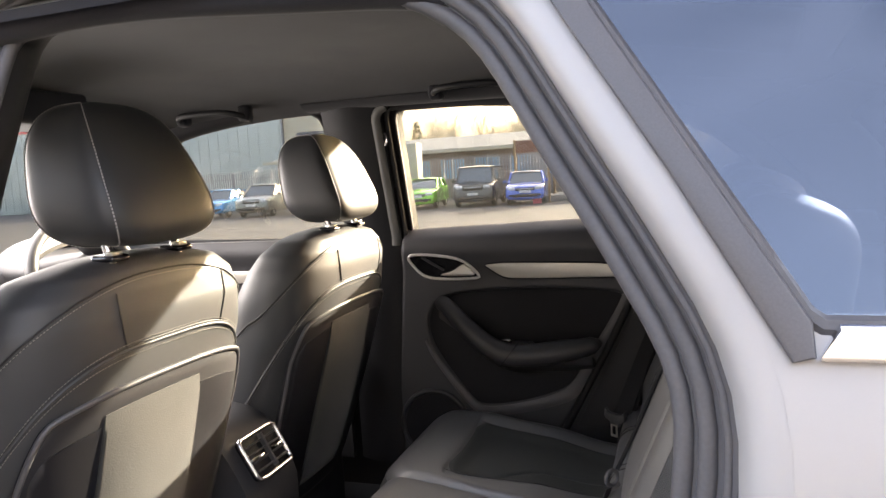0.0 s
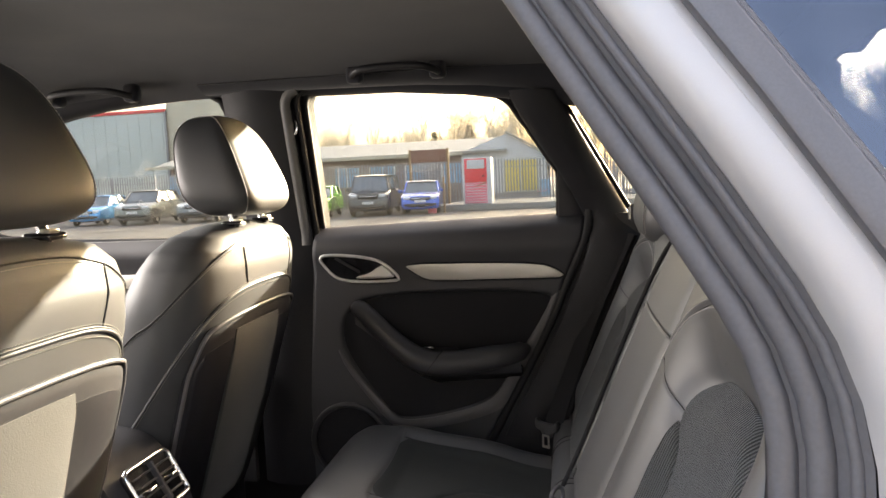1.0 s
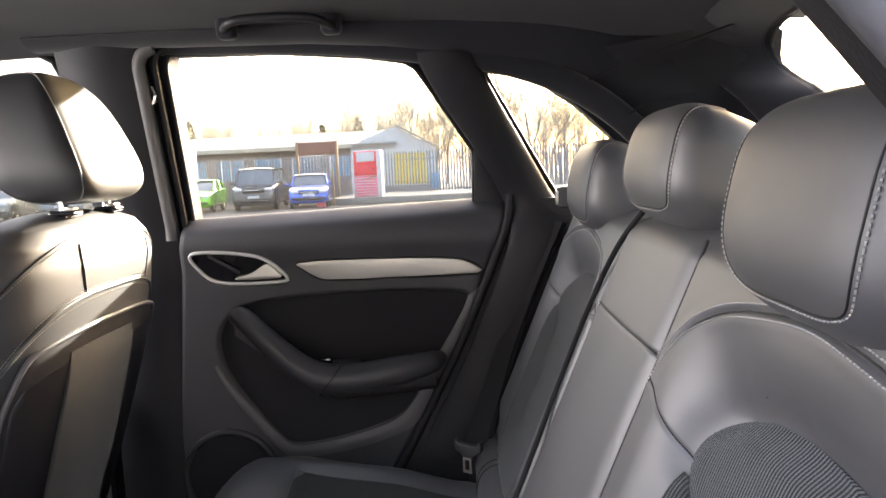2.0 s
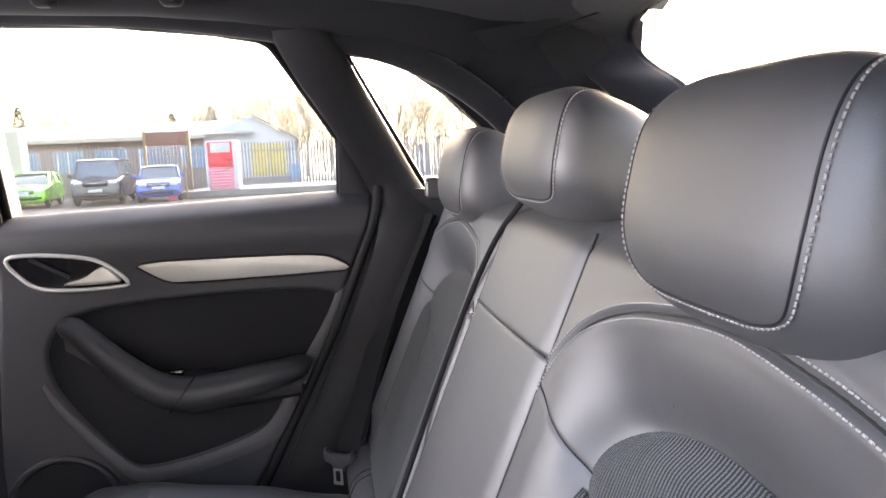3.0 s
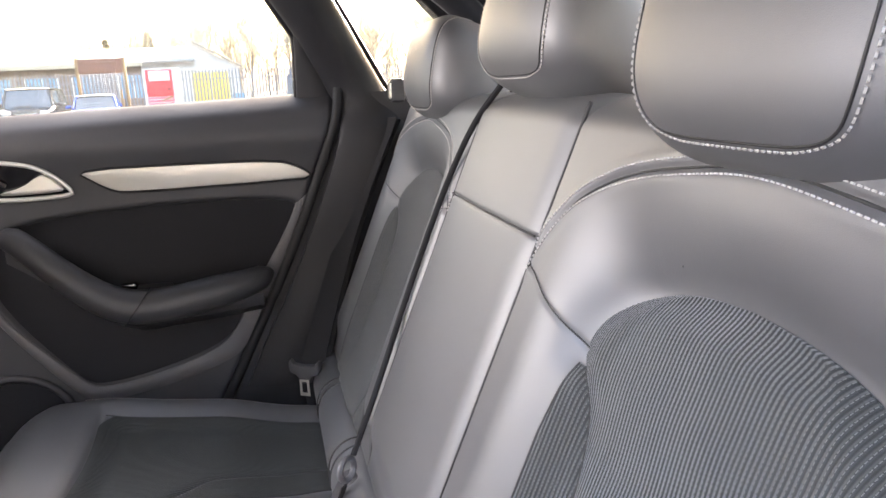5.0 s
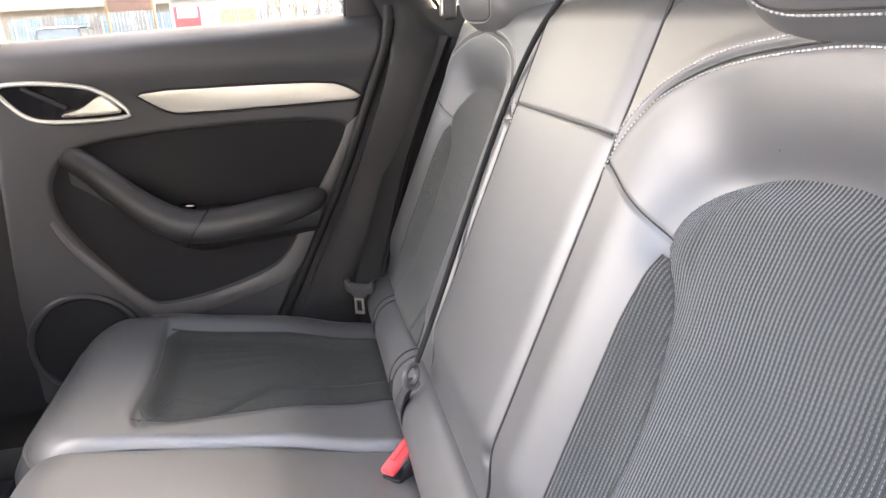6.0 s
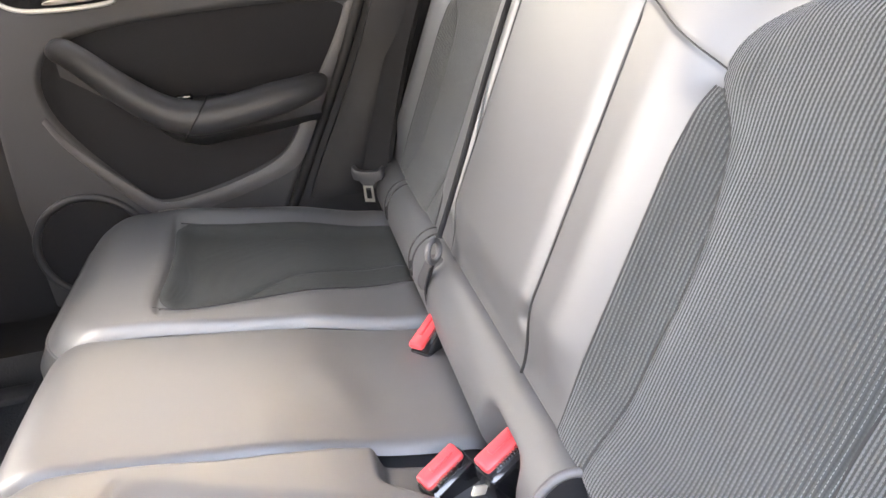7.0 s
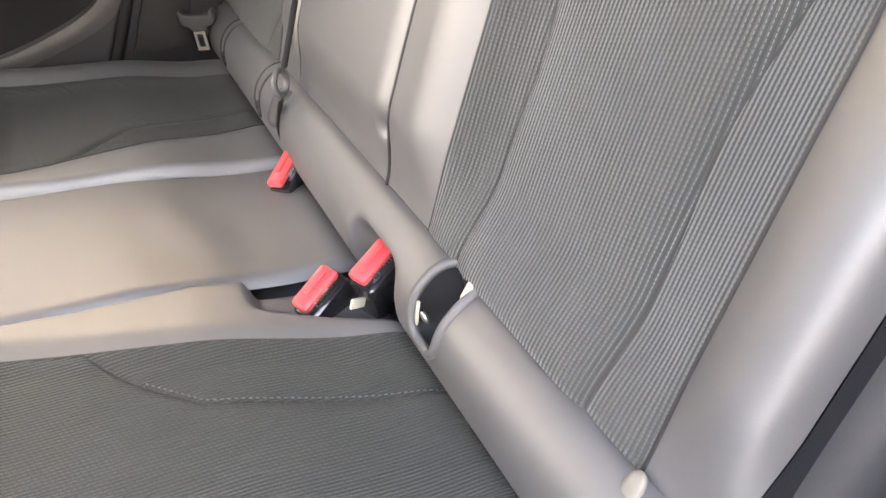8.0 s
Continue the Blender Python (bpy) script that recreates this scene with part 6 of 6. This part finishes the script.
def parked_car(x, y, yaw, paint, L, Wd, Hr, hood, belt, label, boxy=0.0, roof_paint=None):
    """Front at local y = 0, facing the observer, body going away."""
    ob = thing("parked_car", (x, y, GZ), label, "car", "parked cars")
    R = np.array(Euler((0, 0, radians(yaw))).to_matrix())

    def put(data):
        v = np.asarray(data[0], float) @ R.T + np.array([x, y, GZ])
        return v.tolist(), data[1]
    hw = Wd / 2
    # lower body: rings from front to back
    st = [(0.0, 0.55, 0.86, 0.34), (0.06, hood - 0.14, 0.95, 0.26), (0.30, hood - 0.05, 1.0, 0.22), (0.95 - 0.15 * boxy, hood + 0.02, 1.0, 0.22), (1.35 - 0.2 * boxy, belt, 1.0, 0.22), (L * 0.6, belt + 0.03, 1.0, 0.22), (L - 0.35, belt + 0.05, 0.99, 0.24), (L - 0.05, belt, 0.94, 0.30), (L, belt - 0.3, 0.88, 0.40)]
    rings = []
    for yy2, zt, w, zb in st:
        w *= hw
        ring = [(-w * 0.86, yy2, zb), (-w * 0.98, yy2, zb + 0.10), (-w, yy2, zb + (zt - zb) * 0.55), (-w * 0.97, yy2, zt - 0.05), (-w * 0.88, yy2, zt), (0, yy2, zt + 0.03), (w * 0.88, yy2, zt), (w * 0.97, yy2, zt - 0.05), (w, yy2, zb + (zt - zb) * 0.55), (w * 0.98, yy2, zb + 0.10), (w * 0.86, yy2, zb), (0, yy2, zb - 0.02)]
        rings.append(ring)
    V, F = grid(np.array(rings), close_v=True)
    n = len(rings[0])
    F += [tuple(range(n)), tuple(range((len(rings) - 1) * n, len(rings) * n))]
    part("body", put((V, F)), paint, ob, smooth=35)
    # cabin
    f0, f1, r1, r0 = 1.05 - 0.35 * boxy, 1.75 - 0.75 * boxy, L - 0.55 + 0.3 * boxy, L - 0.12
    cab = []
    for yy2, zt, w in ((f0, belt - 0.04, 0.86), (f1, Hr - 0.05, 0.74 + 0.05 * boxy), ((f1 + r1) / 2, Hr - 0.02, 0.76 + 0.05 * boxy), (r1, Hr - 0.07, 0.74 + 0.05 * boxy), (r0, belt, 0.80)):
        b = belt - 0.06
        cab.append([(-hw * 0.93, yy2, b), (-w * hw, yy2, zt - 0.06 if zt > belt + 0.1 else b + 0.01), (-w * hw * 0.86, yy2, zt if zt > belt + 0.1 else b + 0.015), (w * hw * 0.86, yy2, zt if zt > belt + 0.1 else b + 0.015), (w * hw, yy2, zt - 0.06 if zt > belt + 0.1 else b + 0.01), (hw * 0.93, yy2, b)])
    V, F = grid(np.array(cab), close_v=True)
    part("cabin_glass", put((V, F)), CARGLASS, ob, "dark glazed cabin", 30)
    rf = np.array([[(k * hw * 0.80, yy2, z + 0.012 - 0.03 * abs(k) ** 3) for k in np.linspace(-1, 1, 9)] for yy2, z in ((f1 - 0.06, Hr - 0.055), (f1 + 0.15, Hr - 0.025), ((f1 + r1) / 2, Hr - 0.005), (r1 - 0.1, Hr - 0.035), (r1 + 0.06, Hr - 0.075))])
    part("roof", put(slab(rf, (0, 0, 0.02))), roof_paint or paint, ob, smooth=50)
    for sd in (-1, 1):
        for a, b in (((f0 - 0.02, belt - 0.03, 0.90), (f1, Hr - 0.04, 0.77)), (((f0 + r0) / 2 + 0.1, belt - 0.03, 0.94), ((f0 + r0) / 2 + 0.12, Hr - 0.05, 0.78)), ((r0, belt - 0.03, 0.88), (r1, Hr - 0.06, 0.77))):
            part("pillar", put(tube([(sd * hw * a[2], a[0], a[1]), (sd * hw * b[2], b[0], b[1])], 0.045, 6)), paint, ob)
        part("mirror", put(rbox((0.20, 0.10, 0.14), (sd * (hw + 0.10), f0 + 0.25, belt + 0.04), 0.04)), paint, ob)
        part("headlight", put(rbox((0.34, 0.16, 0.15), (sd * hw * 0.68, 0.08, hood - 0.20), 0.05, 3, (0, 0, sd * 14))), LIGHTGLASS, ob, "clear headlamp")
        part("fog_lamp", put(rbox((0.18, 0.05, 0.09), (sd * hw * 0.70, 0.005, 0.44), 0.02)), GLOSS_BLACK, ob)
        for wy in (0.80, L - 0.78):
            rad = 0.33 + 0.05 * boxy
            ring = [(sd * (hw - 0.11), wy + rad * 0.82 * math.cos(a), rad + rad * 0.82 * math.sin(a)) for a in np.linspace(0, 2 * math.pi, 28, endpoint=False)]
            w = part("wheel", put(tube(ring, rad * 0.20, 8, True, 1.4, (1, 0, 0))), TYRE, ob, "black tyre", 60)
            part("rim", put(prism([(wy + rad * 0.70 * math.cos(a), rad + rad * 0.70 * math.sin(a)) for a in np.linspace(0, 2 * math.pi, 24, endpoint=False)], 0.05, lambda p, q, d: (sd * (hw - 0.10 + d), p, q), 0.02)), STEEL, w, "alloy rim")
    part("grille", put(rbox((hw * 0.95, 0.05, 0.13 + 0.10 * boxy), (0, 0.012, hood - 0.24), 0.02)), GLOSS_BLACK, ob)
    part("grille_bar", put(rbox((hw * 0.8, 0.02, 0.022), (0, -0.018, hood - 0.22), 0.008)), CHROME, ob, "bright grille bar")
    part("lower_intake", put(rbox((hw * 1.25, 0.06, 0.14), (0, -0.004, 0.42), 0.03)), GLOSS_BLACK, ob)
    part("number_plate", put(rbox((0.52, 0.02, 0.115), (0, -0.035, 0.60), 0.005)), WHITE, ob, "blank white plate")
    part("windscreen_wiper", put(tube([(-0.5, f0 - 0.03, belt - 0.01), (0.1, f0 + 0.02, belt + 0.03)], 0.012, 5)), RUBBER, ob)
    return ob


def paint(name, c, metal=0.2):
    return mat(name, c, 0.25, metal=metal, var=0.05, fine=300, bump=0.02, coat=0.8, rough_var=0.04)


parked_car(-8.55, 29.9, 6, paint("black_car_paint", (0.035, 0.037, 0.04)), 4.8, 1.92, 1.88, 1.12, 1.18, "large boxy dark off-roader parked facing the window", 1.0)
parked_car(-6.15, 30.0, 8, paint("blue_car_paint", (0.03, 0.10, 0.46), 0.3), 3.95, 1.80, 1.52, 0.94, 1.02, "bright blue hatchback parked in a row", 0.15, paint("white_roof_paint", (0.6, 0.62, 0.65)))
parked_car(-11.3, 29.9, 7, paint("green_car_paint", (0.20, 0.62, 0.03), 0.2), 3.8, 1.70, 1.46, 0.90, 1.0, "lime green hatchback parked in a row", 0.0)
parked_car(-16.7, 29.2, 9, paint("grey_car_paint", (0.10, 0.11, 0.12), 0.5), 4.4, 1.84, 1.58, 0.98, 1.06, "dark grey hatchback parked in a row", 0.0)
parked_car(-19.9, 29.2, 10, paint("silver_green_car_paint", (0.15, 0.155, 0.14), 0.5), 4.3, 1.82, 1.64, 1.02, 1.10, "grey-green small crossover parked in a row", 0.1)
parked_car(-22.9, 29.8, 12, paint("light_blue_car_paint", (0.03, 0.30, 0.62), 0.3), 3.9, 1.68, 1.48, 0.90, 1.0, "light blue hatchback parked in a row", 0.0)
parked_car(10.6, 52.0, -20, paint("white_car_paint", (0.7, 0.7, 0.7), 0.0), 4.4, 1.8, 1.55, 0.95, 1.05, "white car parked far behind the fence", 0.2)

# red donation cabinet on the verge
cab = thing("red_cabinet", (-3.8, 32.4, GZ + 0.24), "tall red steel cabinet with a white notice", "cabinet")
part("case", rbox((1.34, 1.1, 2.18), (-3.81, 32.75, 1.19), 0.04), WHITE, cab, "pale steel case")
part("door", rbox((1.06, 0.05, 1.12), (-3.88, 32.19, 1.68), 0.02), REDPAINT, cab, "bright red upper door")
part("lower_panel", rbox((1.06, 0.05, 0.96), (-3.88, 32.19, 0.62), 0.02), PINK, cab, "faded red lower panel")
part("notice", rbox((0.84, 0.02, 0.42), (-3.86, 32.155, 1.98), 0.01), WHITE, cab, "blank white notice")
for k in range(7):
    part("slat", rbox((1.02, 0.02, 0.03), (-3.88, 32.155, 0.22 + 0.13 * k), 0.006), WHITE, cab)
part("arm", rbox((0.50, 0.05, 0.06), (-3.62, 32.12, 1.02), 0.01, 2, (0, -22, 0)), TIMBER, cab, "leaning timber arm")
part("hatch_handle", rbox((0.10, 0.06, 0.08), (-3.52, 32.13, 1.42), 0.02), GLOSS_BLACK, cab)

board = thing("brown_board", (-6.45, 34.0, GZ + 0.24), "rusty brown board over grey railings between timber posts", "gate")
part("panel", rbox((1.88, 0.06, 0.62), (-6.45, 34.0, 2.54), 0.01), BROWN, board)
for k in range(12):
    part("rail", rbox((0.075, 0.03, 2.1), (-7.30 + 0.155 * k, 34.02, 1.16), 0.01), GALV, board)
for xx in (-7.42, -5.48):
    part("post", rbox((0.12, 0.12, 2.95), (xx, 34.0, 1.42), 0.015), TIMBER, board, "weathered timber post")
stake = thing("timber_stake", (-5.25, 30.6, GZ), "orange timber stake with a small block", "stake")
part("post", rbox((0.09, 0.09, 1.65), (-5.22, 31.0, 0.62), 0.012), TIMBER, stake)
part("block", rbox((0.36, 0.30, 0.30), (-5.72, 30.6, -0.03), 0.02), PINK, stake, "small pink block")


# palisade fence
def fence(x0, x1, y, z0, h, label):
    ob = thing("palisade_fence", ((x0 + x1) / 2, y, z0), label, "fence")
    pales = []
    for k in range(int((x1 - x0) / 0.155)):
        xx = x0 + 0.155 * k
        o = [(-0.034, 0), (0.034, 0), (0.034, h - 0.08), (0.012, h), (-0.012, h), (-0.034, h - 0.08)]
        pales.append(prism(o, 0.012, lambda p, q, d, xx=xx: (xx + p, y + d, z0 + q)))
    part("pales", join(*pales), GALV, ob, "grey steel pales", 0, "stuff")
    for zz in (0.35, h - 0.45):
        part("rail", rbox((x1 - x0, 0.04, 0.05), ((x0 + x1) / 2, y + 0.035, z0 + zz), 0.008), GALV, ob)
    for xx in np.arange(x0, x1 + 0.1, 2.75):
        part("post", rbox((0.10, 0.06, h - 0.1), (xx, y + 0.07, z0 + (h - 0.1) / 2), 0.01), GALV, ob)


fence(-34.0, 14.0, 36.2, GZ + 0.10, 2.40, "grey galvanised palisade fence behind the parked cars")
fence(2.0, 40.0, 48.0, GZ, 2.30, "grey galvanised palisade fence along the far yard")

# low brick building with a pitched roof, its gable end to the side
low = thing("low_building", (-10, 47, GZ), "single-storey brick building with pale pitched roof", "building")
part("wall", rbox((24.0, 0.3, 3.1), (-15.2, 45.2, GZ + 1.55), 0.02), BRICK, low, "brown brick wall")
GAB = [(-6.4, GZ), (-0.9, GZ), (-0.9, 2.66), (-3.5, 4.12), (-6.4, 3.05)]
part("gable", prism(GAB, 0.3, lambda x, z, d: (x, 44.9 + d, z), 0.01), WHITE, low, "pale rendered gable")
RP = np.array([[(x, 44.4 + 5.0 * t, 3.02 + 1.05 * t) for t in np.linspace(0, 1, 4)] for x in np.linspace(-28, -3.4, 30)])
part("roof", slab(RP, (0, 0, 0.10)), ROOFING, low, "pale grey roof", 0)
part("verge", rbox((3.2, 0.4, 0.12), (-2.05, 44.75, 3.42), 0.01, 2, (0, 29.5, 0)), ROOFING, low)
part("fascia", rbox((22.5, 0.10, 0.22), (-17.5, 44.38, 2.98), 0.01), CREAM, low, "pale fascia board")
for k in range(9):
    w = part("window", rbox((1.7, 0.08, 1.3), (-26.5 + 2.45 * k, 45.02, 1.75), 0.02), BLUE, low, "blue-tinted window")
    for dx in (-0.85, 0.0, 0.85):
        part("mullion", rbox((0.07, 0.06, 1.3), (-26.5 + 2.45 * k + dx, 44.97, 1.75), 0.01), WHITE, w)
for xx in (-3.15, -2.05):
    part("door", rbox((0.98, 0.08, 1.95), (xx, 44.86, 1.42), 0.02), YELLOW, low, "yellow door")
part("step", rbox((3.2, 0.8, 0.5), (-2.6, 44.5, GZ + 0.3), 0.02), CONCRETE, low)
for xx, zz, cc in ((-1.0, 0.9, BLUE), (-4.75, 1.05, CONCRETE)):
    part("bin", rbox((0.7, 0.7, 1.1), (xx, 43.9, zz - 0.35), 0.04), cc, low)

ware = thing("warehouse", (-46, 62, GZ), "large pale green clad warehouse with a cream end bay", "building")
part("wall", rbox((40, 0.5, 9.2), (-56.2, 60.2, GZ + 4.6), 0.05), CLAD, ware, "pale green ribbed cladding")
for k in range(34):
    part("rib", rbox((0.10, 0.06, 8.9), (-75.6 + 1.18 * k, 59.93, GZ + 4.5), 0.02), CLAD, ware)
part("eaves_trim", rbox((40, 0.3, 0.30), (-56.2, 60.0, GZ + 9.1), 0.03), REDPAINT, ware, "thin red eaves trim")
part("end_bay", rbox((6.5, 6.0, 10.4), (-32.9, 63.0, GZ + 5.2), 0.05), CREAM, ware, "cream end bay")
part("downpipe", rbox((0.22, 0.2, 9.0), (-36.2, 59.85, GZ + 4.5), 0.05), GALV, ware)
part("roller_door", rbox((3.3, 0.1, 6.2), (-32.85, 59.93, GZ + 3.1), 0.02), YELLOW, ware, "tall yellow roller door")
part("door_lintel", rbox((3.6, 0.2, 0.35), (-32.85, 59.92, GZ + 6.35), 0.03), SLATE, ware, "dark lintel")
# unseen wall, added behind the camera to hold back light from the open side
shade_wall = thing("unseen_wall", (0, -8.0, 0), "unseen dark wall added to cut low sky light on the open side", "building")
part("wall", rbox((60, 0.4, 4.8), (4, -8.0, 2.4), 0.03), SLATE, shade_wall, "added dark grey wall")
part("coping", rbox((60.4, 0.6, 0.15), (4, -8.0, 4.86), 0.03), SLATE, shade_wall)
hut = thing("utility_hut", (-12.6, 33.8, GZ), "narrow pale rendered gate pier", "wall pier")
part("pier", rbox((0.9, 0.8, 3.3), (-13.0, 34.0, GZ + 1.65), 0.03), CREAM, hut)


# bare winter trees
def bare_tree(seed, x, y, h, label, spread=0.5):
    rng = random.Random(seed)
    ob = thing("bare_tree", (x, y, GZ), label, "tree", "winter trees")
    thick, thin = [], []

    def limb(p, d, L, r, depth):
        pts = [p]
        q, v = p.copy(), d.copy()
        for _ in range(4):
            v = (v + Vector((rng.uniform(-1, 1), rng.uniform(-1, 1), rng.uniform(-0.3, 0.7))) * 0.16).normalized()
            q = q + v * (L / 4)
            pts.append(q.copy())
        rad = np.linspace(r, r * 0.55, 5)
        (thick if depth < 2 else thin).append(tube([tuple(a) for a in pts], rad, 6 if depth < 2 else 3, False, 1.0, (0.3, 0.5, 0.2)))
        if depth >= 4:
            return
        kids = (8, 6, 5, 4)[depth]
        for k in range(kids):
            f = rng.uniform(0.35 if depth == 0 else 0.25, 1.0)
            i = min(3, int(f * 4))
            base = pts[i].lerp(pts[i + 1], f * 4 - i)
            side = Vector((rng.uniform(-1, 1), rng.uniform(-1, 1), rng.uniform(0.0, 0.8))).normalized()
            nd = (v * (1 - spread) + side * spread * 1.3).normalized()
            limb(base, nd, L * rng.uniform(0.45, 0.68), max(r * 0.42, 0.011), depth + 1)
    limb(Vector((x, y, GZ)), Vector((0, 0, 1)), h * 0.55, h * 0.016, 0)
    part("trunk", join(*thick), BARK, ob, "grey-brown trunk and limbs", 60)
    part("twigs", join(*thin), TWIG, ob, "fine bare twigs", 0, "stuff")
    return ob


base = [bare_tree(k, 0, 70, 10, "tall bare winter tree with fine brown twigs", s) for k, s in ((3, 0.42), (8, 0.5), (21, 0.36))]
rng = random.Random(5)
spots = []
for k in range(84):
    spots.append((-44 + 1.05 * k + rng.uniform(-0.8, 0.8), rng.uniform(62, 84)))
first = dict(zip(range(3), base))
for k, (x, y) in enumerate(spots):
    big = 1.0 if x > -9 else 0.80
    s = big * rng.uniform(0.8, 1.15)
    m = pose(x, y, GZ, 0, 0, rng.uniform(0, 360)) @ Matrix.Scale(s, 4)
    if k < 3:
        first[k].matrix_basis = m
    else:
        o = copy_thing(first[k % 3], m)
        o.scale = (s, s, s)


def conifer(x, y, h):
    rng = random.Random(int(x * 10))
    ob = thing("conifer", (x, y, GZ), "dark green conifer among bare trees", "tree", "conifers")
    part("trunk", tube([(x, y, GZ), (x, y, GZ + h)], [0.2, 0.04], 8), BARK, ob)
    V, F = [], []
    for k in range(900):
        t = rng.random() ** 0.8
        zz = GZ + h * (0.22 + 0.78 * t)
        r = (1 - t) * h * 0.24 * (0.4 + 0.6 * rng.random()) + 0.05
        a = rng.uniform(0, 6.283)
        c = Vector((x + r * math.cos(a), y + r * math.sin(a), zz - r * 0.25))
        d = Vector((math.cos(a), math.sin(a), rng.uniform(-0.5, 0.3))) * rng.uniform(0.2, 0.5)
        sdv = Vector((-math.sin(a), math.cos(a), rng.uniform(-0.3, 0.3))) * 0.12
        n = len(V)
        V += [tuple(c - sdv), tuple(c + sdv), tuple(c + d)]
        F.append((n, n + 1, n + 2))
    part("needles", (V, F), CONIFER, ob, "dark needle sprays", 0, "stuff")


conifer(-8.9, 68, 6.8)
conifer(-13.2, 72, 6.6)
conifer(-26.0, 70, 7.4)
